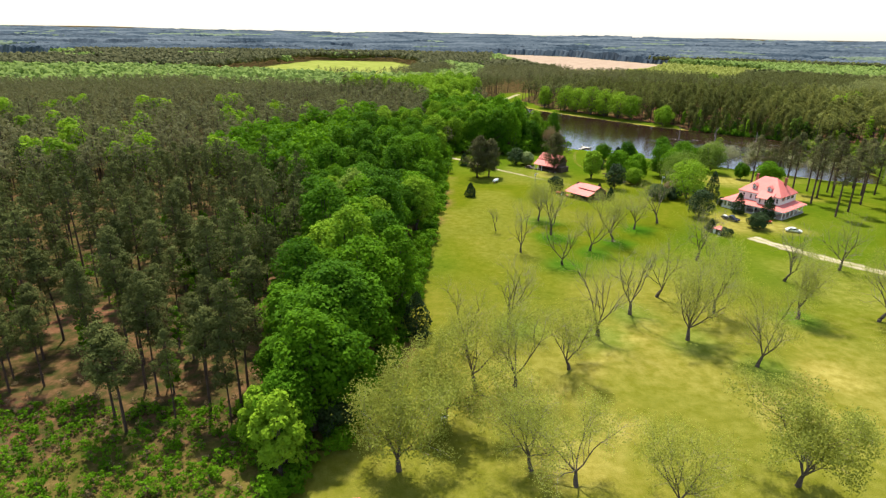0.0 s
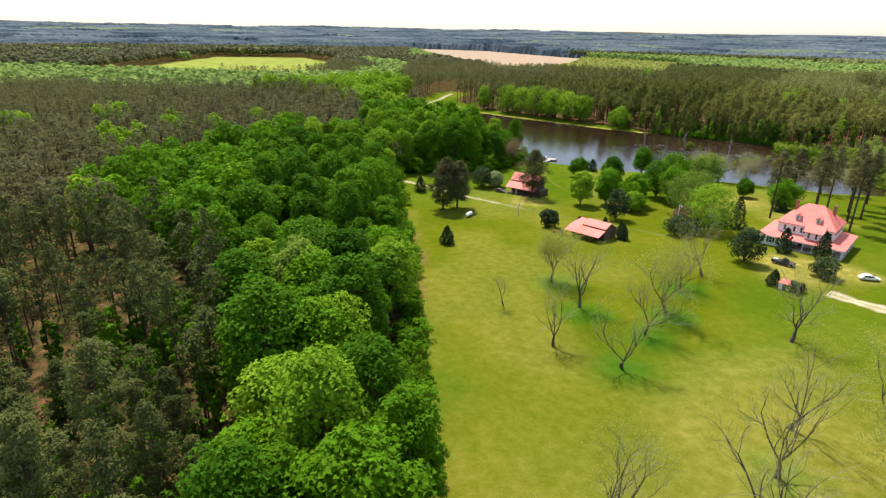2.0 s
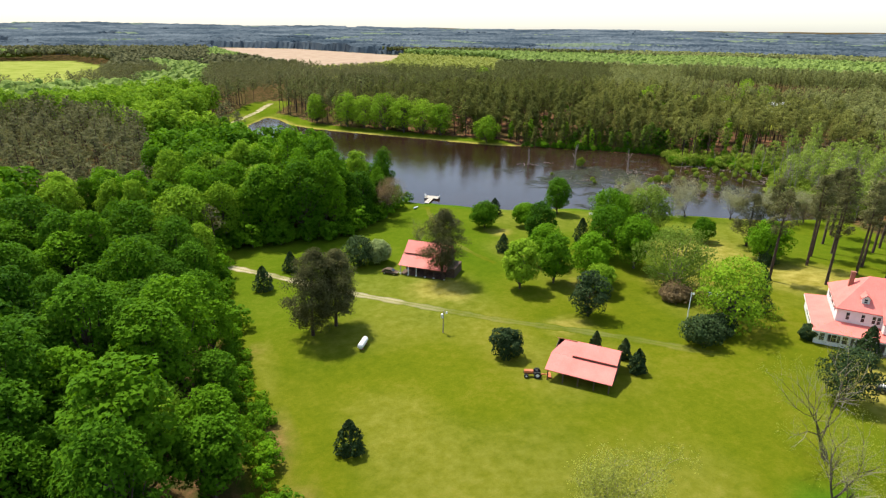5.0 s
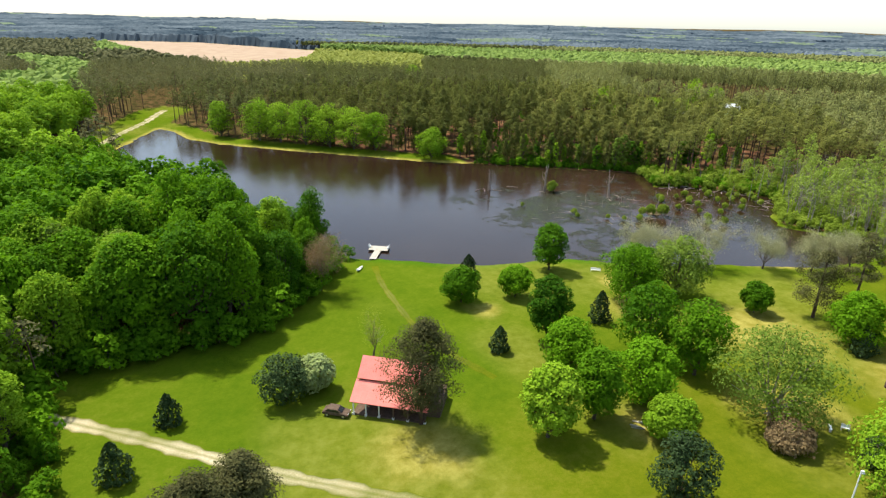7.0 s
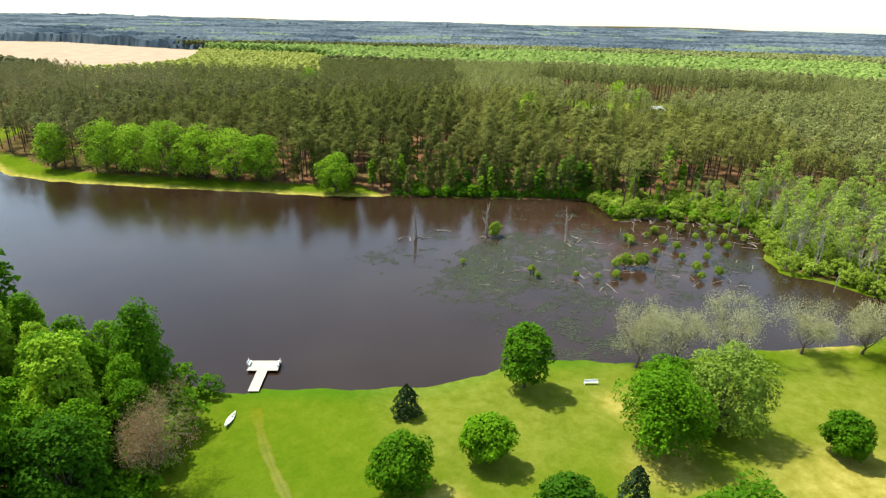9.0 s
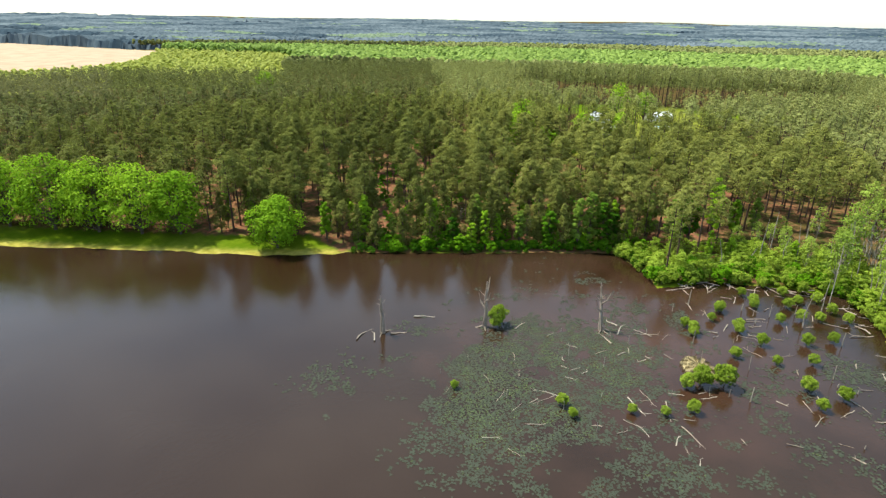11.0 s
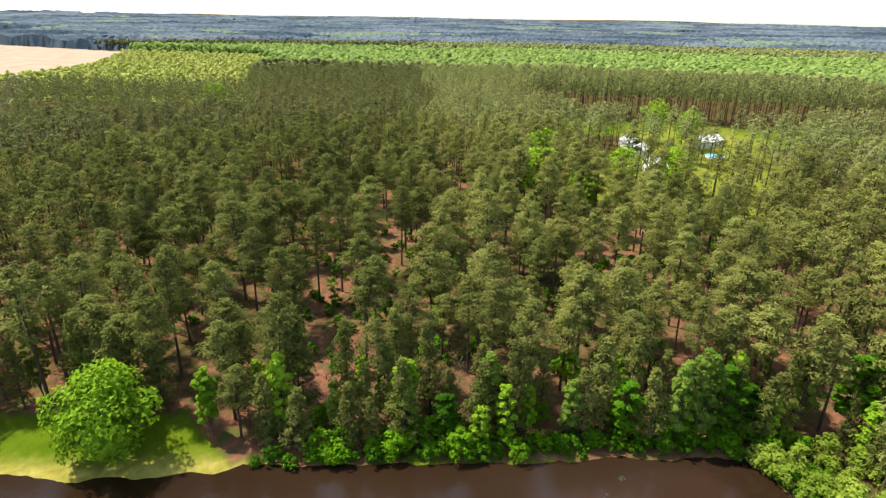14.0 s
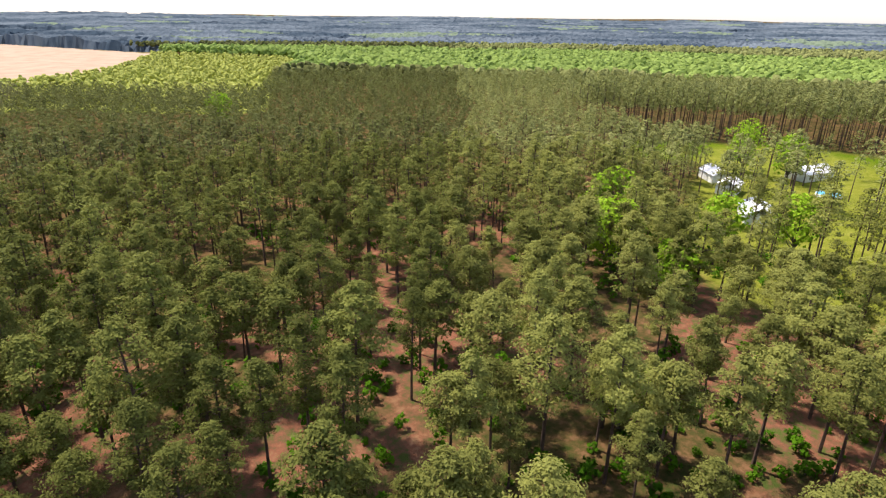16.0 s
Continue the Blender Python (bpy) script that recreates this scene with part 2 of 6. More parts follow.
def zone(x, y):
    """The kind of wood at each place; 0 is open ground."""
    x, y = np.asarray(x, float), np.asarray(y, float)
    z = np.full(x.shape, PINE)
    r, a = np.hypot(x, y), np.degrees(np.arctan2(x, y))
    left = x < 20 + 0.10 * (y - 460) + 6 * wave(x, y, 40)
    front = np.interp(x, [-600, -394, -270, -155, -56, -17, 40], [430, 545, 608, 600, 556, 518, 480]) + 14 * wave(x, y, 45, 1)
    back = np.interp(x, [-600, -338, -285, -170, -69, 60], [830, 850, 795, 742, 730, 725]) + 16 * wave(x, y, 60, 7)
    z[left & (y > front) & (y < back)] = LIME
    z[left & (y > back) & (y < 1500) & (wave(x, y, 90, 8) > 0.45)] = LIME
    z[left & (y > 190) & (y < 420) & (x < -60) & (wave(x, y, 9, 21) > 0.80)] = LIME
    z[left & (edge_distance([(-40, 700), (10, 480), (36, 600), (50, 800), (20, 1050)], x, y, False) < 24)] = LIME
    belt = np.interp(a, [0, 15, 27, 38, 54, 62, 73, 90], [1150, 1100, 1015, 985, 940, 890, 870, 860]) + 25 * wave(x, y, 70, 2)
    z[~left & (r > belt) & (r < belt + 430)] = LIME
    z[(r > 1560) & (wave(x, y, 230, 6) > 0.35)] = LIME
    z[inside(HARDWOOD_BELT, x, y) | inside(HARDWOOD_POINT, x, y)] = OAK
    z[(z == PINE) & (x > -8) & (x < 92) & (y > 316) & (y < 475)] = OAK
    z[(x > 205) & (y < 352) & (y > 245) & (x + 0.3 * y < 380)] = SWAMP
    z[inside(MEADOW, x, y)] = 0
    z[(x > -30) & (y < 60)] = 0
    z[(y < 75 + 6 * wave(x, y, 12)) & (x < -22)] = 0
    for poly in (TAN_FIELD, LEFT_FIELD, FAR_FIELD, FAR_RIVER):
        z[inside(poly, x, y)] = 0
    z[inside(YELLOW_FIELD, x, y)] = SWAMP
    for cx, cy, rad in CLEARINGS:
        z[np.hypot(x - cx, y - cy) < rad] = 0
    wx = np.interp(y, [p[1] for p in PINE_WALL[::-1]], [p[0] for p in PINE_WALL[::-1]])
    z[(y > 395) & (y < 560) & (x < wx) & (x > wx - np.where((y > 430) & (y < 545), 62, 26))] = 0
    shore = edge_distance(LAKE, x, y)
    z[inside(LAKE, x, y) | (shore < 2.0)] = 0
    z[(shore < 13) & (x > 70) & (x < 178) & (y > 425)] = 0
    z[edge_distance(DAM, x, y, False) < 15] = 0
    return z


# ---- mesh helpers ----
def mesh_of(name, V, F, mats, mi=None, tint=None, smooth_shade=False):
    V, F = np.asarray(V, np.float32), np.asarray(F, np.int32)
    n = F.shape[1]
    me = bpy.data.meshes.new(name)
    me.vertices.add(len(V))
    me.vertices.foreach_set("co", V.ravel())
    me.loops.add(F.size)
    me.loops.foreach_set("vertex_index", F.ravel())
    me.polygons.add(len(F))
    me.polygons.foreach_set("loop_start", np.arange(0, F.size, n, dtype=np.int32))
    for m in mats:
        me.materials.append(m)
    if mi is not None:
        me.polygons.foreach_set("material_index", np.asarray(mi, np.int32))
    if tint is not None:
        me.attributes.new("tint", "FLOAT", "FACE").data.foreach_set("value", np.asarray(tint, np.float32))
    me.polygons.foreach_set("use_smooth", np.full(len(F), smooth_shade))
    me.update(calc_edges=True)
    return me


def part(name, bm, material, parent, label="", bevel=0.0):
    """Links a bmesh as one mesh object under a thing or a part."""
    if bevel:
        bmesh.ops.bevel(bm, geom=[e for e in bm.edges], offset=bevel, segments=1, affect="EDGES")
    me = bpy.data.meshes.new(name)
    bm.to_mesh(me)
    bm.free()
    me.materials.append(material)
    ob = new(name, me)
    if parent is not None:
        ob.parent = parent
    if label:
        tagged(ob, label)
    return ob


def part_mesh(name, me, parent, label=""):
    ob = new(name, me)
    ob.parent = parent
    return tagged(ob, label) if label else ob


def thing(name, label, category, m, group="", kind=""):
    e = new(name)
    e.matrix_basis = m
    e.empty_display_size = 0.2
    return tagged(e, label, category, group, kind)


def box(bm, x0, x1, y0, y1, z0, z1):
    m = Matrix.LocRotScale(((x0 + x1) / 2, (y0 + y1) / 2, (z0 + z1) / 2), None, (x1 - x0, y1 - y0, z1 - z0))
    bmesh.ops.create_cube(bm, size=1.0, matrix=m)
    return bm


def boxes(*dims):
    bm = bmesh.new()
    for d in dims:
        box(bm, *d)
    return bm


def slab(bm, pts, thick):
    """A plate under a convex outline of 3D points."""
    top = [bm.verts.new(p) for p in pts]
    low = [bm.verts.new((p[0], p[1], p[2] - thick)) for p in pts]
    bm.faces.new(top)
    bm.faces.new(low[::-1])
    n = len(pts)
    for i in range(n):
        bm.faces.new((top[i], low[i], low[(i + 1) % n], top[(i + 1) % n]))
    return bm


def rod(bm, a, b, r0, r1, sides=8):
    a, b = Vector(a), Vector(b)
    d = b - a
    m = Matrix.Translation((a + b) / 2) @ d.to_track_quat("Z", "Y").to_matrix().to_4x4()
    bmesh.ops.create_cone(bm, cap_ends=True, segments=sides, radius1=r0, radius2=r1, depth=d.length, matrix=m)
    return bm


# ---- ground, one sheet to the horizon ----
def axis(lo, hi, step, end):
    mid = np.arange(lo, hi + 0.1, step)
    out, s, v = [], step, hi
    while v < end:
        s *= 1.05
        v += s
        out.append(v)
    low, s, v = [], step, lo
    while v > -end:
        s *= 1.05
        v -= s
        low.append(v)
    return np.concatenate([np.array(low[::-1]), mid, np.array(out)])


def ground_material():
    m, nt, bsdf, out = nodes_of("ground")
    pos = nt.nodes.new("ShaderNodeNewGeometry").outputs["Position"]
    n1, n2, n3 = noise_of(nt, 0.05, 4, 0.55, pos), noise_of(nt, 0.45, 5, 0.65, pos), noise_of(nt, 5.0, 3, 0.7, pos)
    n4 = noise_of(nt, 1.4, 6, 0.75, pos)
    f = mathn(nt, "ADD", mathn(nt, "MULTIPLY", n1, 0.36), mathn(nt, "MULTIPLY", n2, 0.26))
    f = mathn(nt, "ADD", f, mathn(nt, "ADD", mathn(nt, "MULTIPLY", n3, 0.14), mathn(nt, "MULTIPLY", n4, 0.24)))
    grass = ramp_of(nt, f, [(0.34, (0.052, 0.084, 0.003)), (0.52, (0.100, 0.118, 0.006)), (0.70, (0.172, 0.150, 0.020))])
    lush = ramp_of(nt, f, [(0.35, (0.026, 0.088, 0.004)), (0.65, (0.064, 0.136, 0.008))])
    dry = ramp_of(nt, n2, [(0.35, (0.31, 0.23, 0.05)), (0.65, (0.42, 0.35, 0.10))])
    litter = ramp_of(nt, n2, [(0.36, (0.030, 0.042, 0.010)), (0.52, (0.080, 0.056, 0.022)), (0.66, (0.15, 0.082, 0.042))])
    soil = ramp_of(nt, n2, [(0.36, (0.060, 0.085, 0.018)), (0.46, (0.11, 0.068, 0.035)), (0.56, (0.17, 0.070, 0.042)), (0.70, (0.20, 0.120, 0.064))])
    sand = ramp_of(nt, n3, [(0.35, (0.42, 0.34, 0.22)), (0.65, (0.60, 0.52, 0.37))])
    tan = ramp_of(nt, n1, [(0.35, (0.295, 0.212, 0.150)), (0.65, (0.350, 0.270, 0.198))])
    yellow = ramp_of(nt, n1, [(0.35, (0.17, 0.205, 0.035)), (0.65, (0.25, 0.27, 0.065))])
    col = mixc(nt, attr_of(nt, "lush"), grass, lush)
    dryf = mathn(nt, "MULTIPLY", attr_of(nt, "dry"), mathn(nt, "ADD", n2, 0.5), True)
    col = mixc(nt, dryf, col, dry)
    col = mixc(nt, attr_of(nt, "wood"), col, litter)
    col = mixc(nt, attr_of(nt, "red"), col, soil)
    col = mixc(nt, attr_of(nt, "sand"), col, sand)
    col = mixc(nt, attr_of(nt, "tan"), col, tan)
    col = mixc(nt, attr_of(nt, "yellow"), col, yellow)
    nt.links.new(col, bsdf.inputs["Base Color"])
    bsdf.inputs["Roughness"].default_value = 0.95
    bsdf.inputs["Specular IOR Level"].default_value = 0.0
    nt.links.new(bump_of(nt, mathn(nt, "ADD", n3, n2), 0.6, 0.25), bsdf.inputs["Normal"])
    return m


PECANS_LUSH = [(35, 149), (52.5, 107.5), (44, 119), (64, 181), (62, 98), (45, 160), (81, 118), (35, 189), (17, 112), (34.5, 109), (36, 172), (54, 168)]
DRY_SPOTS = [(102, 195, 9), (108, 191, 8), (113, 186, 9), (52, 268, 9), (118, 284, 7), (132, 262, 14), (84, 254, 4), (66, 238, 5), (108, 243, 8), (98, 186, 8), (138, 232, 12), (88, 300, 4), (127, 296, 6),
             (47, 115, 3), (41, 108, 3.5), (35, 101, 4), (30, 95, 4), (24, 89, 4), (30, 78, 6), (22, 72, 8), (60, 84, 9), (75, 95, 9)]


M_GROUND = ground_material()


def build_ground():
    xs, ys = axis(-90, 300, 2.0, 4900), axis(30, 540, 2.0, 4900)
    X, Y = np.meshgrid(xs, ys)
    Z = height(X, Y)
    nx, ny = len(xs), len(ys)
    V = np.stack([X, Y, Z], -1).reshape(-1, 3)
    i = (np.arange(ny - 1)[:, None] * nx + np.arange(nx - 1)[None]).ravel()
    F = np.stack([i, i + 1, i + nx + 1, i + nx], -1)
    me = mesh_of("ground", V, F, [M_GROUND], smooth_shade=True)
    x, y = V[:, 0], V[:, 1]
    zz = zone(x, y)
    wood = ((zz > 0) & ~inside(YELLOW_FIELD, x, y)) * smooth(2, 7, edge_distance(MEADOW, x, y))
    for cx, cy, rad in CLEARINGS:
        wood[np.hypot(x - cx, y - cy) < rad + 1] = 1.0
    wood = np.maximum(wood, (x > 183) & (x + y > 585) & (edge_distance(LAKE, x, y) < 7) & ~inside(LAKE, x, y))
    clear = 1 - smooth(28, 42, edge_distance(COMPOUND, x, y, False) + 6 * wave(x, y, 15, 2))
    wood = wood * (1 - clear)
    lush = 0.35 * smooth(0.1, 0.7, wave(x, y, 30, 3))
    for cx, cy in PECANS_LUSH:
        d = np.hypot(x - cx - 1.0, y - cy + 0.8)
        lush = np.maximum(lush, 1.0 - smooth(2.0, 8.5, d + 1.2 * wave(x, y, 3, cx)))
    wood = np.maximum(wood, 0.75 * smooth(-20, -26, x) * smooth(96, 88, y) * (y > 40))
    lush = np.maximum(lush, 0.8 * smooth(6, 1, edge_distance(LAKE, x, y)) * (y > 300) * (x + y < 455))
    lush = np.maximum(lush, 0.42 * smooth(232, 285, y))
    dry = 0.15 * smooth(0.25, 0.9, wave(x, y, 22, 8)) + 0.20 * smooth(175, 80, y)
    for cx, cy, rad in DRY_SPOTS:
        dry = np.maximum(dry, 0.55 * (1 - smooth(0.2 * rad, 1.5 * rad, np.hypot(x - cx, y - cy) + 2 * wave(x, y, 4, cy))))
    edge = edge_distance(HARDWOOD_BELT, x, y)
    dry = np.maximum(dry, 0.12 * (1 - smooth(0.5, 4, edge)) * smooth(-0.4, 0.5, wave(x, y, 6, 4)) * (zz == 0) * (y > 120) * (y < 260))
    dry = np.maximum(dry, 0.7 * (1 - smooth(0, 4, edge_distance(LAKE, x, y))) * (x + y > 455) * (x < 183))
    dry = np.maximum(dry, 1 - smooth(2.5, 6.5, np.hypot(x - 223.5, y - 359.5)))
    red = wood * (1 - smooth(90, 170, np.hypot(x - 250, y - 450)))
    for cx, cy, rad in CLEARINGS:
        red = np.maximum(red, wood * (1 - smooth(rad * 0.8, rad * 1.6, np.hypot(x - cx, y - cy))))
    red = np.maximum(red, 0.9 * (1 - smooth(8, 24, np.hypot(x + 58, y - 84))) * (zz > 0))
    red = np.maximum(red, 0.75 * (1 - smooth(0.5, 4.0, edge)) * (zz == 0) * (y > 90) * (y < 260))
    for key, val in (("wood", wood), ("red", red * smooth(-0.5, 0.3, wave(x, y, 14, 9))), ("lush", lush), ("dry", np.maximum(dry, clear * 0.22)), ("tan", inside(TAN_FIELD, x, y).astype(float)),
                     ("yellow", (inside(YELLOW_FIELD, x, y) | inside(LEFT_FIELD, x, y) | inside(FAR_FIELD, x, y)).astype(float))):
        me.attributes.new(key, "FLOAT", "POINT").data.foreach_set("value", val.astype(np.float32))
    return tagged(new("ground", me), "mown green meadow with dry patches and red forest floor", "ground", kind="structure")


build_ground()


def build_lake():
    m, nt, bsdf, out = nodes_of("pond_water")
    pos = nt.nodes.new("ShaderNodeNewGeometry").outputs["Position"]
    n = noise_of(nt, 0.02, 3, 0.5, pos)
    deep = ramp_of(nt, n, [(0.35, (0.0155, 0.0074, 0.0034)), (0.65, (0.0265, 0.0160, 0.0100))])
    shoal = nt.nodes.new("ShaderNodeVectorMath")
    shoal.operation = "DISTANCE"
    nt.links.new(pos, shoal.inputs[0])
    shoal.inputs[1].default_value = (192, 345, 0)
    near = mathn(nt, "ADD", mathn(nt, "MULTIPLY", shoal.outputs["Value"], -0.022), mathn(nt, "MULTIPLY", noise_of(nt, 0.08, 4, 0.6, pos), 1.6), False)
    near = mathn(nt, "ADD", near, 0.25, True)
    nt.links.new(mixc(nt, near, deep, (0.042, 0.021, 0.014)), bsdf.inputs["Base Color"])
    bsdf.inputs["Roughness"].default_value = 0.09
    bsdf.inputs["IOR"].default_value = 1.33
    nt.links.new(bump_of(nt, noise_of(nt, 0.9, 5, 0.65, pos), 0.22, 0.16), bsdf.inputs["Normal"])
    cx, cy = 135, 410
    bm = bmesh.new()
    ring = []
    for x, y in LAKE:
        d = math.hypot(x - cx, y - cy)
        ring.append(bm.verts.new((x + (x - cx) / d * 2.5, y + (y - cy) / d * 2.5, 0)))
    f = bm.faces.new(ring)
    bmesh.ops.triangulate(bm, faces=[f])
    ob = part("water", bm, m, None)
    bm = bmesh.new()
    bm.faces.new([bm.verts.new((x, y, 6.5)) for x, y in FAR_RIVER])
    tagged(part("water_far", bm, m, None), "pale distant river shining below the horizon", "water", kind="structure")
    tagged(ob, "calm dark brown pond water reflecting the sky", "water", kind="structure")


build_lake()


# ---- trees: templates ----
def unit(v):
    return v / (np.linalg.norm(v, axis=-1, keepdims=True) + 1e-9)


def cards(P, N, size, aspect, rng, along=None, single=False):
    """Small leaf sprigs: a bent diamond of two triangles at each point, facing N."""
    n = len(P)
    r = rng.normal(size=(n, 3)) if along is None else along + 0.35 * rng.normal(size=(n, 3))
    t = unit(r - (r * N).sum(1, keepdims=True) * N)
    b = np.cross(N, t)
    s = np.asarray(size).reshape(-1, 1) * (0.7 + 0.6 * rng.random((n, 1)))
    droop = N * s * 0.12
    if single:
        V = np.stack([P - t * s * 0.5, P + t * s * 0.45 + b * s * 0.5 * aspect, P + t * s * 0.45 - b * s * 0.5 * aspect], 1).reshape(-1, 3)
        return V, np.arange(3 * n).reshape(-1, 3)
    V = np.stack([P - t * s * 0.5 - droop, P + b * s * 0.5 * aspect, P + t * s * 0.5 - droop, P - b * s * 0.5 * aspect], 1).reshape(-1, 3)
    k = np.arange(n)[:, None] * 4
    F = np.concatenate([k + [[0, 1, 2]], k + [[0, 2, 3]]], 1).reshape(-1, 3)
    return V, F


def tube(pts, radii, sides=5):
    pts, radii = np.asarray(pts, float), np.asarray(radii, float)
    n = len(pts)
    d = unit(np.gradient(pts, axis=0))
    ref = np.where(np.abs(d[:, 2:3]) > 0.9, [[1.0, 0, 0]], [[0, 0, 1.0]])
    u = unit(np.cross(d, ref))
    w = np.cross(d, u)
    a = np.linspace(0, 2 * np.pi, sides, endpoint=False)
    V = (pts[:, None] + radii[:, None, None] * (np.cos(a)[None, :, None] * u[:, None] + np.sin(a)[None, :, None] * w[:, None])).reshape(-1, 3)
    F = []
    for i in range(n - 1):
        for j in range(sides):
            p, q = i * sides + j, i * sides + (j + 1) % sides
            F += [(p, q, q + sides), (p, q + sides, p + sides)]
    return V, np.array(F)


def join(pieces):
    """Joins (V, F) pieces."""
    V, F, k = [], [], 0
    for v, f in pieces:
        V.append(v)
        F.append(f + k)
        k += len(v)
    return np.concatenate(V), np.concatenate(F)


def broad_template(seed, H, base, R, clumps, sprigs, size, limbs=True, lobes=1.0, single=False, slim=False, ragged=0.55, uneven=0.36):
    """Broad-leaved tree: forked stem, crown of many leafy clumps with gaps."""
    rng = np.random.default_rng(seed)
    c0 = np.array([0, 0, (H + base) / 2])
    half = (H - base) / 2
    wood = [tube([(0, 0, -0.6), (0.1, 0, base * 0.6), (rng.normal(0, 0.3), rng.normal(0, 0.3), base + half * 0.6), (0, 0, base + half * 1.4)],
                 [0.011 * H + 0.05, 0.009 * H, 0.006 * H, 0.03] if slim else [0.028 * H + 0.05, 0.022 * H, 0.013 * H, 0.03], 6)]
    leaf = []
    for i in range(clumps):
        u = 1 - 2 * (i + 0.5) / clumps * 0.86
        a = i * 2.39996 + rng.normal(0, 0.3)
        s = math.sqrt(max(0, 1 - u * u))
        rad = (0.68 - uneven / 2 + uneven * rng.random()) * lobes
        c = c0 + np.array([math.cos(a) * s * R * rad, math.sin(a) * s * R * rad, u * half * (0.78 + 0.15 * rng.random())])
        cr = R * (0.27 + 0.14 * rng.random())
        if limbs and i % 2 == 0:
            p = np.array([0, 0, base + half * 0.3 * rng.random()])
            wood.append(tube([p, (p + c) / 2 + [0, 0, -0.1 * R], c], [0.004 * H, 0.003 * H, 0.015] if slim else [0.011 * H, 0.007 * H, 0.02], 4))
        n = sprigs
        o = unit(rng.normal(size=(n, 3)) + [0, 0, 0.35])
        P = c + o * np.array([1, 1, 0.8]) * cr * (0.72 + 0.33 * rng.random((n, 1)))
        N = unit(0.75 * o + 0.85 * unit(c - c0 + [0, 0, 0.6 * half]) + ragged * rng.normal(size=(n, 3)))
        leaf.append(cards(P, N, size, 1.1 if single else 0.8, rng, None, single))
    return join(wood), join(leaf)


def cone_template(seed, H, R, layers, sprigs, size):
    """Dense pointed evergreen, leafy to the ground."""
    rng = np.random.default_rng(seed)
    n = layers * sprigs
    u = rng.random(n) ** 1.3
    a = rng.random(n) * 2 * np.pi
    lump = 1 + 0.18 * np.sin(3 * a + 9 * u) + 0.12 * np.sin(7 * a - 14 * u)
    prof = R * np.minimum(1, 0.55 + 2.6 * u) * (1 - u) ** 0.62 * lump
    P = np.stack([np.cos(a) * prof, np.sin(a) * prof, 0.15 + u * (H - 0.2)], 1) * [[1, 1, 1]]
    P[:, :2] *= (0.82 + 0.22 * rng.random((n, 1)))
    N = unit(np.stack([np.cos(a), np.sin(a), 0.5 + 0 * a], 1) + 0.5 * rng.normal(size=(n, 3)))
    return tube([(0, 0, -0.4), (0, 0, H * 0.5), (0, 0, H * 0.93)], [0.16, 0.1, 0.03], 5), cards(P, N, size, 0.75, rng)


def bare_template(seed, H, spread, forks=4, fine=1.0, fork_at=0.16):
    """Old pecan in early spring: low fork, ascending crooked limbs, fine twigs. Returns wood, twigs, twig ends."""
    rng = np.random.default_rng(seed)
    wood, twigs, ends = [], [], []

    def limb(p, d, length, r, level):
        n = 4 if level < 3 else 2
        pts, q, dd = [p], p, d
        for i in range(n):
            dd = unit(dd + rng.normal(0, 0.15, 3) + np.array([0, 0, 0.13 if level < 3 else 0.05]))
            q = q + dd * length / n
            pts.append(q)
        rad = np.linspace(r, r * 0.5, n + 1)
        (wood if level < 3 else twigs).append(tube(pts, rad, 6 if level == 0 else (5 if level == 1 else 3)))
        if level >= 4 or (level == 3 and fine < 0.5):
            ends.append(pts[-1])
            ends.append((pts[0] + pts[-1]) / 2)
            return
        kids = {0: forks, 1: 5, 2: 5, 3: 3}[level]
        for k in range(kids):
            i = n if (level == 0 or k < 2) else rng.integers(1, n)
            a = 2 * math.pi * (k + 0.6 * rng.random()) / kids
            side = unit(np.cross(dd, [math.cos(a), math.sin(a), 0.3]) if level else np.array([math.cos(a), math.sin(a), 0]))
            tilt = (0.25 + 0.62 * spread * rng.random()) if level == 0 else (0.35 + 0.5 * rng.random())
            nd = unit((dd if level else np.array([0, 0, 1.0])) * math.cos(tilt) + side * math.sin(tilt))
            l = {0: 0.44 * H, 1: 0.28 * H, 2: 0.15 * H, 3: 0.075 * H}[level] * (0.7 + 0.55 * rng.random())
            limb(pts[i], nd, l, rad[i] * (0.68 if level else 0.60), level + 1)

    limb(np.array([0, 0, -0.3]), np.array([rng.normal(0, .08), rng.normal(0, .08), 1.0]), H * fork_at + 0.3, 0.030 * H, 0)
    return join(wood), join(twigs), np.array(ends)


def flecks(ends, rng, per, size, spread):
    P = np.repeat(ends, per, 0) + rng.normal(0, spread, (len(ends) * per, 3))
    N = unit(rng.normal(size=P.shape) + [0, 0, 0.6])
    return cards(P, N, size, 0.7, rng)


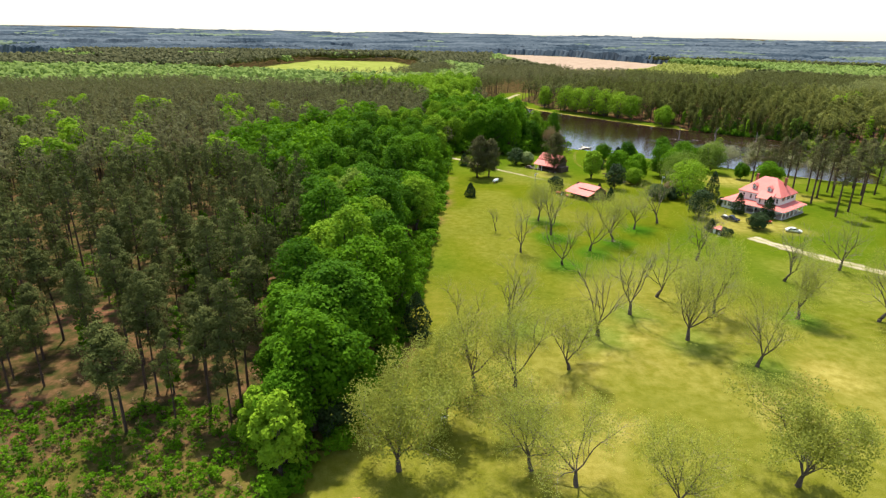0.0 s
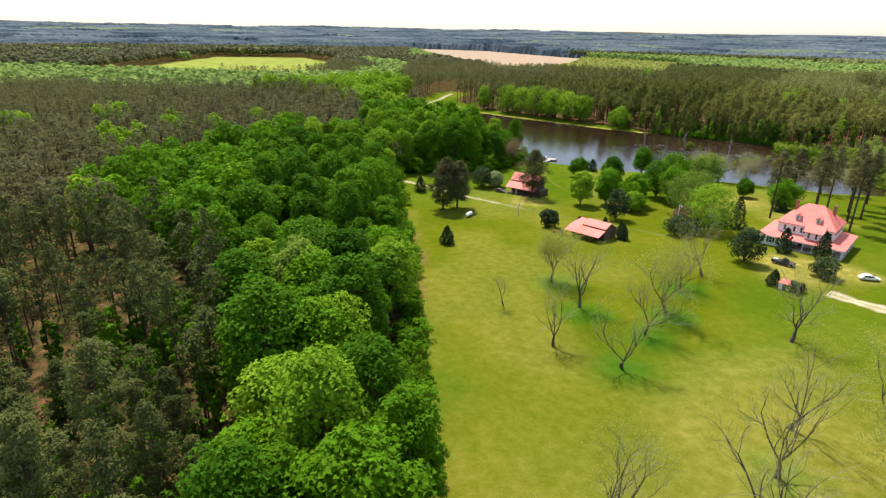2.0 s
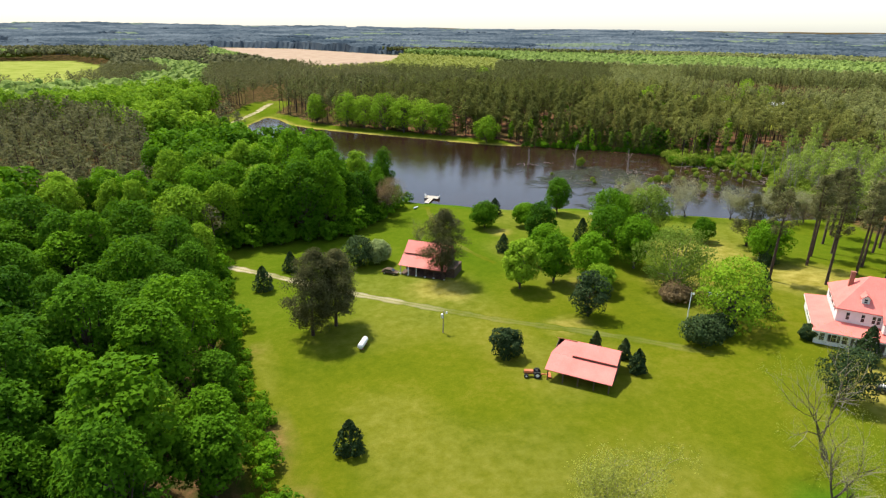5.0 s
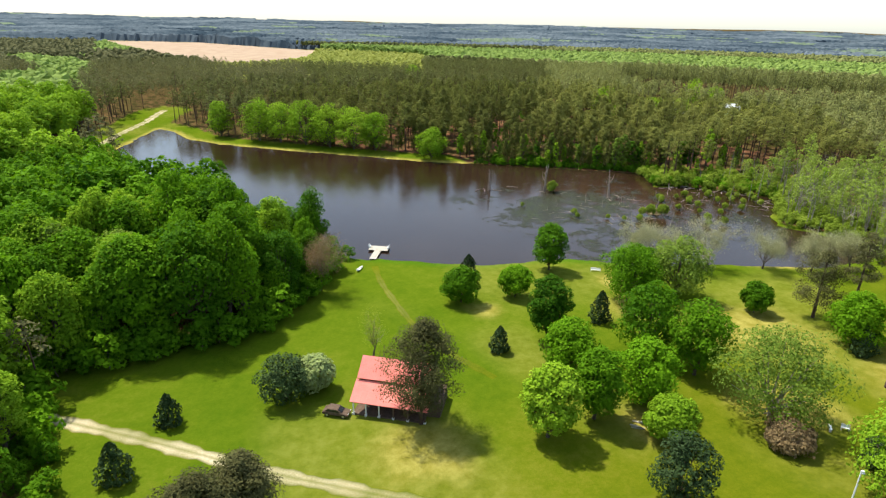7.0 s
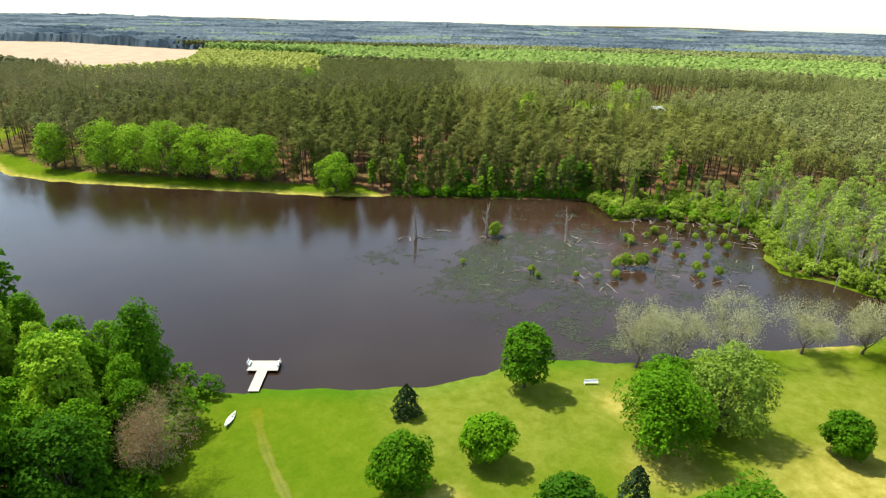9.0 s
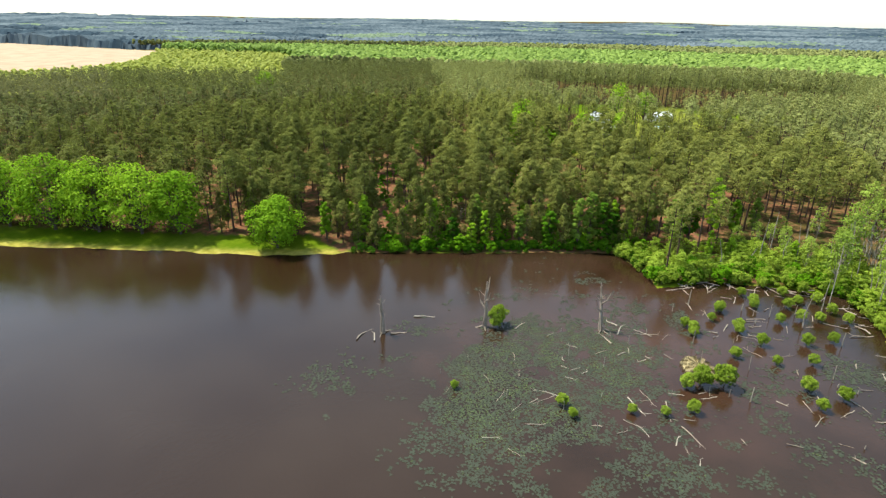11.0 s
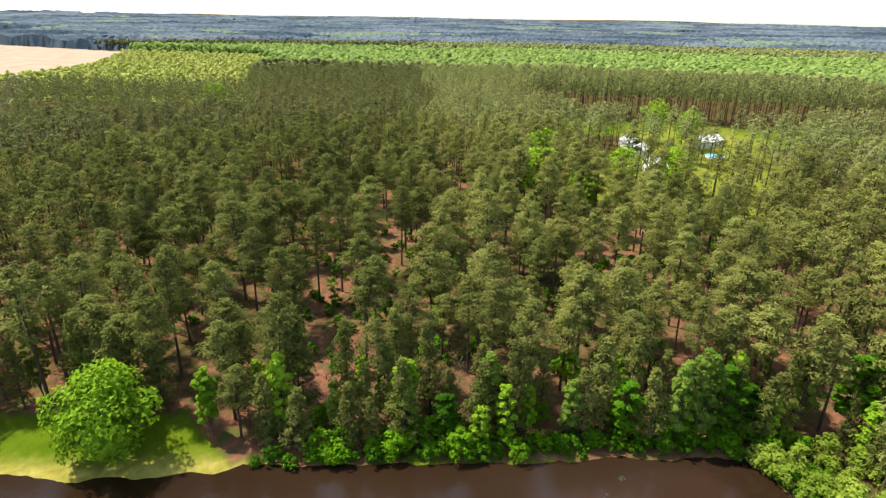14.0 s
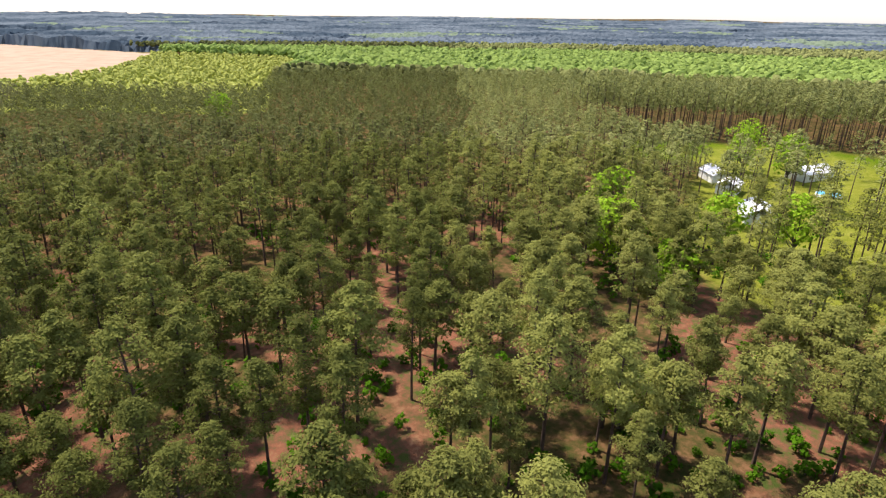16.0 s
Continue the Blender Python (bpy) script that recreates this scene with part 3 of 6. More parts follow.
def scatter(name, templates, which, pos, scale, turn, tint, mats, label, category, stretch=None):
    """One joined mesh of many trees: templates is a list of ((V, F) wood, (V, F) leaves)."""
    AV, AF, AM, AT, k = [], [], [], [], 0
    for ti, (wood, leaf) in enumerate(templates):
        sel = np.nonzero(which == ti)[0]
        if not len(sel):
            continue
        pieces = [(p, i) for i, p in enumerate((wood, leaf)) if p is not None]
        V, F = join([p for p, i in pieces])
        M = np.concatenate([np.full(len(p[1]), i) for p, i in pieces])
        c, s, sc = np.cos(turn[sel])[:, None], np.sin(turn[sel])[:, None], scale[sel][:, None]
        hz = sc if stretch is None else sc * stretch[sel][:, None]
        X = (V[None, :, 0] * c - V[None, :, 1] * s) * hz + pos[sel, 0:1]
        Y = (V[None, :, 0] * s + V[None, :, 1] * c) * hz + pos[sel, 1:2]
        Z = V[None, :, 2] * sc + pos[sel, 2:3]
        AV.append(np.stack([X, Y, Z], -1).reshape(-1, 3))
        AF.append((F[None] + (np.arange(len(sel)) * len(V))[:, None, None]).reshape(-1, 3) + k)
        AM.append(np.tile(M, len(sel)))
        AT.append(np.repeat(tint[sel], len(F)))
        k += len(sel) * len(V)
    me = mesh_of(name, np.concatenate(AV), np.concatenate(AF), mats, np.concatenate(AM), np.concatenate(AT))
    return tagged(new(name, me), label, category, kind="stuff")


def tree_thing(name, label, category, template, mats, m, group="", names=("trunk", "crown")):
    e = thing(name, label, category, m, group)
    for key, piece, mat in zip(names, template, mats):
        part_mesh(key, mesh_of(key, piece[0], piece[1], [mat]), e)
    return e


def place(x, y, turn=0.0, scale=1.0, dz=-0.05, wide=1.0):
    return Matrix.LocRotScale((x, y, ground_z(x, y) + dz), Euler((0, 0, turn)), (scale * wide, scale * wide, scale))


def tuft_pine(seed, H, base, R, clumps, sprigs, size, girth=1.0, outline=(0.55, 0.95, 0.88, 0.55, 0.06)):
    """Loblolly pine: slender stem, crown of flat needle tufts in loose tiers."""
    rng = np.random.default_rng(seed)
    zs = np.linspace(0, H * 0.97, 6)
    bend = rng.normal(0, 0.5, 2)
    stem = np.stack([bend[0] * (zs / H) ** 2, bend[1] * (zs / H) ** 2, zs], 1)
    stem[0, 2] = -0.6
    wood = [tube(stem, girth * (0.20 * (1 - 0.85 * zs / H) + 0.03), 5)]
    leaf = []
    for i in range(clumps):
        u = (i + 0.5) / clumps
        z = base + (H - base) * (0.03 + 0.94 * u)
        prof = np.interp(u, [0, 0.22, 0.5, 0.8, 1], outline)
        a = i * 2.39996 + rng.normal(0, 0.45)
        rad = R * prof * (0.30 + 0.70 * rng.random())
        at = np.array([np.interp(z, zs, stem[:, 0]), np.interp(z, zs, stem[:, 1]), z - 0.25 * rad])
        c = at + [math.cos(a) * rad, math.sin(a) * rad, 0.42 * rad]
        if i % 2 == 0:
            wood.append(tube([at, c], [0.06, 0.02], 3))
        cr = R * (0.20 + 0.18 * rng.random()) * (0.7 + 0.3 * prof)
        o = unit(rng.normal(size=(sprigs, 3)) + [0, 0, 0.45])
        P = c + o * np.array([1, 1, 0.62]) * cr * (0.45 + 0.70 * rng.random((sprigs, 1)))
        side = np.array([math.cos(a) * 0.8, math.sin(a) * 0.8, 0.45 + 0.9 * u])
        N = unit(0.62 * o + 0.62 * side + 0.42 * rng.normal(size=(sprigs, 3)))
        leaf.append(cards(P, N, size, 0.44, rng, o, True))
    return join(wood), join(leaf)


def icosahedron():
    g = (1 + 5 ** 0.5) / 2
    V = np.array([(-1, g, 0), (1, g, 0), (-1, -g, 0), (1, -g, 0), (0, -1, g), (0, 1, g), (0, -1, -g), (0, 1, -g), (g, 0, -1), (g, 0, 1), (-g, 0, -1), (-g, 0, 1)]) / math.hypot(1, g)
    F = np.array([(0, 11, 5), (0, 5, 1), (0, 1, 7), (0, 7, 10), (0, 10, 11), (1, 5, 9), (5, 11, 4), (11, 10, 2), (10, 7, 6), (7, 1, 8),
                  (3, 9, 4), (3, 4, 2), (3, 2, 6), (3, 6, 8), (3, 8, 9), (4, 9, 5), (2, 4, 11), (6, 2, 10), (8, 6, 7), (9, 8, 1)])
    return V, F


ICO = icosahedron()


def lump_crown(seed, H, base, R, lumps, fringe, size, stem=True, pointed=0.35, girth=0.18):
    """Crown of a distant tree: rough leafy clumps round the stem, with loose sprigs on their outsides."""
    rng = np.random.default_rng(seed)
    leaf = []
    for i in range(lumps):
        u = (i + 0.5) / lumps
        a = i * 2.39996 + rng.normal(0, 0.4)
        rad = R * 0.52 * (1 - pointed * u) * (1 if i < lumps - 1 else 0.15) * (0.7 + 0.6 * rng.random())
        cr = R * (0.46 + 0.22 * rng.random()) * (1 - 0.5 * pointed * u) * (3.4 / (lumps + 1.4)) ** 0.4
        half = cr * 1.12
        c = np.array([math.cos(a) * rad, math.sin(a) * rad, base + half * 0.8 + max(0, H - base - 1.6 * half) * u])
        V = c + ICO[0] * (0.62 + 0.70 * rng.random((12, 1))) * [cr, cr, half]
        leaf.append((V, ICO[1]))
        if fringe:
            o = unit(rng.normal(size=(fringe, 3)) + [0, 0, 0.4])
            N = unit(o + 0.6 * rng.normal(size=(fringe, 3)) + [0, 0, 0.3])
            leaf.append(cards(c + o * [cr, cr, half] * (0.8 + 0.35 * rng.random((fringe, 1))), N, size, 0.6, rng, None, True))
    wood = tube([(0, 0, -0.6), (0.1, 0, base * 0.6), (0, 0.1, base + 0.5 * (H - base))], [girth, girth * 0.8, girth * 0.4], 4) if stem else None
    return wood, join(leaf)


CONE = (0.80, 0.96, 0.72, 0.40, 0.05)
PINE_NEAR = [tuft_pine(10 + i, 16.5 + 0.9 * i, 7.6 + 0.9 * (i % 4), 3.1 + 0.35 * (i % 3), 52, 78, 0.42) for i in range(8)]
PINE_MID = [tuft_pine(30 + i, 17.5 + 0.9 * i, 8.6 + i % 3, 3.5, 30, 27, 0.66) for i in range(6)]
PINE_LOW = [tuft_pine(40 + i, 18.0 + 0.7 * i, 9.3 + i % 3, 3.5, 20, 13, 0.92) for i in range(6)]
PINE_EDGE = [tuft_pine(45 + i, 12.5 + 1.5 * i, 0.5 + 0.3 * i, 3.1, 60, 40, 0.52, 1.0, CONE) for i in range(4)]
PINE_RING = [(None, tuft_pine(50 + i, 18.5, 9.5, 3.5, 14, 10, 0.98)[1]) for i in range(5)]
PINE_FAR = [(None, lump_crown(60 + i, 18.0, 8.0, 5.3, 2, 5, 1.5, False)[1]) for i in range(5)]
OAK_NEAR = [broad_template(70 + i, 16.5 + 1.2 * i, 2.2 + 0.4 * (i % 3), 4.9 + 0.4 * (i % 4), 54, 104, 0.50, True, 1.0, True, False, 0.62, 0.44) for i in range(6)]
OAK_MID = [broad_template(90 + i, 18 + i, 2.5, 5.2, 30, 27, 0.98, False, 1.0, True) for i in range(4)]
SWAMP_TREES = [broad_template(100 + i, 15 + 2 * i, 3, 3.2, 26, 26, 0.56, True, 1.25, True, True) for i in range(4)]
OAK_FAR = [(None, lump_crown(110 + i, 16, 3, 7.0, 3, 4, 2.0, False, 0.2)[1]) for i in range(5)]


# ---- woods ----
def jitter_grid(x0, x1, y0, y1, s, rng):
    gx, gy = np.meshgrid(np.arange(x0, x1, s), np.arange(y0, y1, s))
    n = gx.size
    return gx.ravel() + rng.uniform(-0.42, 0.42, n) * s, gy.ravel() + rng.uniform(-0.42, 0.42, n) * s


def with_ground(x, y):
    return np.stack([x, y, height(x, y) - 0.1], 1)


def build_woods():
    rng = np.random.default_rng(5)
    # near woods: up to some 460 m from the middle of the meadow
    x, y = jitter_grid(-260, 620, 55, 720, 7.2, rng)
    z = zone(x, y)
    d = np.minimum(np.hypot(x - 150, y - 330), np.hypot(x + 20, y - 130))
    near = (d < 330) & ((edge_distance(COMPOUND, x, y, False) > 36) | (rng.random(len(x)) < np.where(x > 425, 0.16, 0.40)))
    shore = (x + y > 585) & (x > 183) & (x < 262) & (y < 425) & (edge_distance(LAKE, x, y) < 9)
    near &= ~shore
    view = (y > 0.85 * np.abs(np.minimum(x, 0)) - 20) & (y > 0.12 * x + 30)
    keep = view & near
    x, y, z = x[keep], y[keep], z[keep]
    n = len(x)
    # the pines that stand where the flight begins and ends are single trees
    thin = (np.hypot(x - 250, y - 462) < 62) & (rng.random(n) < 0.24)
    pine = np.nonzero((z == PINE) & ~thin)[0]
    order = pine[np.argsort(np.minimum(np.hypot(x[pine] - 238, y[pine] - 446) / 1.6, np.hypot(x[pine] + 45, y[pine] - 90)))]
    single, rest = order[:290], order[290:]
    masters = []
    for t in PINE_NEAR:
        masters.append([mesh_of("trunk", *t[0], [M_PINEBARK]), mesh_of("crown", *t[1], [M_PINE]), mesh_of("crown", *t[1], [M_OLDPINE]), mesh_of("crown", *t[1], [M_LIGHTPINE])])
    for i in single:
        ms = masters[rng.integers(len(masters))]
        s = 0.72 + 0.44 * rng.random()
        e = thing("pine_tree", "tall slender pine with a bare trunk and rounded olive crown", "tree",
                  place(x[i], y[i], rng.random() * 6.28, s, wide=(1.06 if x[i] > 100 else 0.86) + 0.3 * rng.random()), "pines of the wood")
        part_mesh("trunk", ms[0], e)
        part_mesh("crown", ms[2 if x[i] < 100 else (3 if pale_side(x[i], y[i]) else 1)], e)
    dd = np.minimum(np.hypot(x[rest] - 225, y[rest] - 440), np.hypot(x[rest] + 45, y[rest] - 100))
    old = (x[rest] < 60) & (y[rest] < 530)
    light = pale_side(x[rest], y[rest])
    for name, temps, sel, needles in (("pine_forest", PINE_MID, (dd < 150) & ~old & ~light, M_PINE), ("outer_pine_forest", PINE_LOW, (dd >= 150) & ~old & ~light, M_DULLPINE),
                                      ("yellow_pine_forest", PINE_MID, (dd < 150) & ~old & light, M_LIGHTPINE), ("outer_yellow_pine_forest", PINE_LOW, (dd >= 150) & ~old & light, M_HAZEPINE),
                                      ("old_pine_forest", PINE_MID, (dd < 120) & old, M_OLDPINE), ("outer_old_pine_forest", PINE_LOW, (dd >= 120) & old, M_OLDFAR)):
        s = rest[sel]
        m = len(s)
        scatter(name, temps, rng.integers(0, len(temps), m), with_ground(x[s], y[s]), 0.82 + 0.32 * rng.random(m),
                rng.random(m) * 6.28, rng.random(m), [M_PINEBARK, needles], "dense forest of tall olive-green pines", "forest",
                (0.78 if needles is M_OLDPINE else 1.05) + 0.3 * rng.random(m))
    ex, ey = jitter_grid(95, 262, 350, 520, 4.6, rng)
    ed = edge_distance(LAKE, ex, ey)
    bank = (ex < 182) & (ey > 418)
    ok = (~inside(LAKE, ex, ey)) & (ed > np.where(bank, 12, 2.8)) & (ed < np.where(bank, 19, 15)) & (ex + ey > 598) & ~((ex > 227) & (ey < 371) & (ed < 12)) & (rng.random(len(ex)) < np.where(bank, 0.55, 0.80))
    ex, ey, m = ex[ok], ey[ok], ok.sum()
    scatter("shore_pines", PINE_EDGE, rng.integers(0, 4, m), with_ground(ex, ey), 0.62 + 0.5 * rng.random(m), rng.random(m) * 6.28, rng.random(m),
            [M_PINEBARK, M_PINE], "young pines green to the ground along the shore", "forest")
    sw = np.nonzero((z == SWAMP) & ((y < 326) | (x > 250)))[0]
    m = len(sw)
    scatter("swamp_trees", SWAMP_TREES, rng.integers(0, len(SWAMP_TREES), m), with_ground(x[sw], y[sw]), (0.62 + 0.36 * rng.random(m)) * np.where(y[sw] > 326, 0.6, 1.0),
            rng.random(m) * 6.28, rng.random(m), [M_TWIG, M_SWAMP], "thin light green swamp trees beside the pond", "trees", 0.8 + 0.3 * rng.random(m))
    lm = np.nonzero(z == LIME)[0]
    m = len(lm)
    scatter("spring_wood", OAK_MID, rng.integers(0, len(OAK_MID), m), with_ground(x[lm], y[lm]), 0.85 + 0.3 * rng.random(m),
            rng.random(m) * 6.28, rng.random(m), [M_BARK, M_LIME], "light green spring wood of broad-leaved trees", "forest")
    # broad-leaved woods at the meadow's edge
    x, y = jitter_grid(-100, 90, 55, 520, 8.0, rng)
    ok = (zone(x, y) == OAK) & (edge_distance(MEADOW, x, y) > np.where(y < 125, 3.2, 5.2)) & (edge_distance(LAKE, x, y) > 3)
    x, y = x[ok & ~inside(HARDWOOD_POINT, x, y)], y[ok & ~inside(HARDWOOD_POINT, x, y)]
    px, py = jitter_grid(-10, 80, 310, 465, 5.9, rng)
    ok = inside(HARDWOOD_POINT, px, py) & (zone(px, py) == OAK) & (edge_distance(MEADOW, px, py) > 3.2) & (edge_distance(LAKE, px, py) > 3)
    x, y = np.r_[x, px[ok]], np.r_[y, py[ok]]
    x, y = np.r_[x, 62, 66.5, 57, 52, 60, 55], np.r_[y, 336, 345.5, 348, 330, 355, 340]
    order = np.argsort(np.minimum(edge_distance(MEADOW, x, y), 60) + 0.02 * y)
    single, rest = order[:240], order[240:]
    masters = []
    for t in OAK_NEAR:
        masters.append([mesh_of("trunk", *t[0], [M_BARK])] + [mesh_of("crown", *t[1], [mat]) for mat in (M_OAK, M_DEEP, M_LIME, M_PALE)])
    for i in single:
        ms = masters[rng.integers(len(masters))]
        look_of = rng.choice(4, p=[0.62, 0.12, 0.25, 0.01] if y[i] > 315 else ([0.30, 0.62, 0.06, 0.02] if x[i] < -22 else [0.52, 0.36, 0.10, 0.02]))
        label = ("leafy green broad-leaved tree at the wood's edge", "deep green dense broad-leaved tree of the wood", "light green young broad-leaved tree of the wood",
                 "pale whitish-green broad-leaved tree of the wood")[look_of]
        e = thing("broadleaf_tree", label, "tree", place(x[i], y[i], rng.random() * 6.28, (0.60 + 0.52 * rng.random()) * ((0.82 if y[i] > 388 else (1.16 if x[i] < 46 else 0.92)) if y[i] > 315 else 1.0),
                                                         wide=(0.92 if y[i] < 315 else 0.72) + 0.28 * rng.random()), "trees of the wood's edge")
        part_mesh("trunk", ms[0], e)
        part_mesh("crown", ms[1 + look_of], e)
    m = len(rest)
    if m:
        scatter("broadleaf_wood", OAK_MID, rng.integers(0, len(OAK_MID), m), with_ground(x[rest], y[rest]), (0.8 + 0.35 * rng.random(m)) * np.where(y[rest] > 388, 0.72, np.where(y[rest] > 315, 1.1, 1.0)),
                rng.random(m) * 6.28, rng.random(m), [M_BARK, M_OAK], "dense green broad-leaved wood", "forest")
    # the taller plantation behind the clearing, with its bare trunks in view
    x, y = jitter_grid(450, 620, 396, 600, 5.6, rng)
    wx = np.interp(y, [p[1] for p in PINE_WALL[::-1]], [p[0] for p in PINE_WALL[::-1]])
    ok = (x > wx) & (x < wx + 40)
    x, y, m = x[ok], y[ok], ok.sum()
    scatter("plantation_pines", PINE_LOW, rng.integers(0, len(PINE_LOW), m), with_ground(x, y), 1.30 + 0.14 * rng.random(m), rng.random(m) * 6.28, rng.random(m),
            [M_PINEBARK, M_HAZEPINE], "tall plantation pines with bare trunks behind a clearing", "forest", 0.70 + 0.2 * rng.random(m))
    # distant woods, tree by tree to 1.5 km
    for step, tag, d0, d1, pines in ((6.6, "outlying", 330, 600, PINE_RING), (9.6, "far", 600, 9999, PINE_FAR)):
        x, y = jitter_grid(-800, 1560, 60, 1600, step, rng)
        r, a = np.hypot(x, y), np.degrees(np.arctan2(x, y))
        d = np.minimum(np.hypot(x - 150, y - 330), np.hypot(x + 20, y - 130))
        wx = np.interp(y, [p[1] for p in PINE_WALL[::-1]], [p[0] for p in PINE_WALL[::-1]])
        wall = (y > 396) & (y < 600) & (x > wx) & (x < wx + 40)
        keep = (r < 1560) & (a > -42) & (a < 84) & (d >= d0) & (d < d1) & ~wall
        x, y = x[keep], y[keep]
        z = zone(x, y)
        z[(z == PINE) & (x < 0.30 * y)] = OLD
        z[(z == PINE) & ~pale_side(x, y)] = DULL
        for code, name, temps, mat, label in ((PINE, "pine_forest", pines, M_HAZEPINE, "pine forest of olive crowns tinted pale with haze"),
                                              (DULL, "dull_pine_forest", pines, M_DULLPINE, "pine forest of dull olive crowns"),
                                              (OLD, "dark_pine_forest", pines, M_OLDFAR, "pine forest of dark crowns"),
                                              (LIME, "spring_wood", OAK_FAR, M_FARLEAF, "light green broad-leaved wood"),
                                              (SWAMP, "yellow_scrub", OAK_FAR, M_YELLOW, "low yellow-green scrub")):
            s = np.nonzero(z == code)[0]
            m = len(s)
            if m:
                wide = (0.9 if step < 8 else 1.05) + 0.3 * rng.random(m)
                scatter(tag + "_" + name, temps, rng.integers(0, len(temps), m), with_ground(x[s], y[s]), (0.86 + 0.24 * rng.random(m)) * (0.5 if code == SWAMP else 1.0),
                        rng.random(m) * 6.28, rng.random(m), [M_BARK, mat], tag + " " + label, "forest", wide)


build_woods()


def build_horizon_woods():
    """The canopy past 1.5 km: a rough sheet of tree tops that follows the rising ground."""
    rng = np.random.default_rng(9)
    rr = [1540.0]
    while rr[-1] < 4850:
        rr.append(rr[-1] + 9 + (rr[-1] - 1540) * 0.012)
    a = np.radians(np.arange(-48, 90, 0.2))
    R, A = np.meshgrid(np.array(rr), a, indexing="ij")
    R = R + rng.uniform(-4, 4, R.shape)
    X, Y = R * np.sin(A), R * np.cos(A)
    open_land = (wave(X, Y, 260, 11) + 0.5 * wave(X, Y, 90, 12) > 0.80) | inside(TAN_FIELD, X, Y) | inside(FAR_FIELD, X, Y) | inside(FAR_RIVER, X, Y)
    Z = height(X, Y) + np.where(open_land, -1.0, 12 + 6 * rng.random(R.shape) + 3 * wave(X, Y, 60, 7))
    Z[0] = height(X[0], Y[0]) - 0.5
    for k in range(1, 5):
        Z[k] -= 12 * rng.random(R.shape[1]) ** 2
    nr, na = R.shape
    V = np.stack([X, Y, Z], -1).reshape(-1, 3)
    i = (np.arange(nr - 1)[:, None] * na + np.arange(na - 1)[None]).ravel()
    F = np.stack([i, i + 1, i + na + 1, i + na], -1)
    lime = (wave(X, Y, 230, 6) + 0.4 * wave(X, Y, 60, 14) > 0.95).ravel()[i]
    # distance haze is painted into both base colours here, blue-grey and pale green
    m, nt, bsdf, out = nodes_of("hazed_far_woods")
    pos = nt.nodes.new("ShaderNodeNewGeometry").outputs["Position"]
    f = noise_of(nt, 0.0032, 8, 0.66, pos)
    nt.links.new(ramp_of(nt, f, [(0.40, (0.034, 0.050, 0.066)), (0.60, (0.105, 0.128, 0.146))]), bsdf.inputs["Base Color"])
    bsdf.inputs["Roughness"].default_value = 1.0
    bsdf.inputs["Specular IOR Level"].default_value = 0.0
    ob = new("distant_woods", mesh_of("distant_woods", V, F, [m, solid("hazed_far_land", (0.085, 0.120, 0.085), (0.150, 0.185, 0.120), 0.01, 1.0, fine=0.05, spec=0.0)], lime.astype(int)))
    tagged(ob, "wooded country out to the horizon, coloured with blue-green haze", "backdrop", kind="structure")


build_horizon_woods()


# ---- single trees of the orchard, yard and shore ----
def rough_seed(x, y):
    return int(abs(x) * 13 + abs(y) * 7)


def pecan(x, y, H, spread=1.0, leafy=0.0, forks=4, fine=1.0, fork_at=0.16, label=""):
    rng = np.random.default_rng(rough_seed(x, y))
    wood, twigs, ends = bare_template(rough_seed(x, y), H, spread, forks, fine, fork_at)
    if not label:
        label = "old pecan tree with thin yellow-green new leaves" if leafy > 0.4 else "old pecan tree with bare crooked grey branches"
    e = thing("pecan_tree", label, "tree", place(x, y, rng.random() * 6.28), "pecan trees of the orchard")
    part_mesh("trunk", mesh_of("trunk", *wood, [M_BARK]), e)
    part_mesh("twig_crown", mesh_of("twig_crown", *twigs, [M_TWIG]), e)
    if leafy > 0:
        per = 7 if leafy < 0.5 else (13 if leafy < 1 else 22)
        size = 0.13 if leafy < 0.5 else (0.20 if leafy < 1 else 0.28)
        part_mesh("crown", mesh_of("crown", *flecks(ends, rng, per, size, 0.35 + 0.25 * leafy), [M_BUD if "half-bare" in label else (M_BROWN if "rusty" in label else M_PECAN)]), e)
    return e


M_PECAN = leaf_material("pecan_leaves", (0.19, 0.21, 0.030), (0.35, 0.38, 0.075), (0.37, 0.40, 0.06), 0.4)
M_BLOSSOM = leaf_material("white_blossom", (0.15, 0.22, 0.06), (0.37, 0.43, 0.17), (0.42, 0.46, 0.2), 0.3)
M_BROWN = leaf_material("rusty_leaves", (0.16, 0.11, 0.055), (0.30, 0.22, 0.11), (0.3, 0.22, 0.1), 0.3)

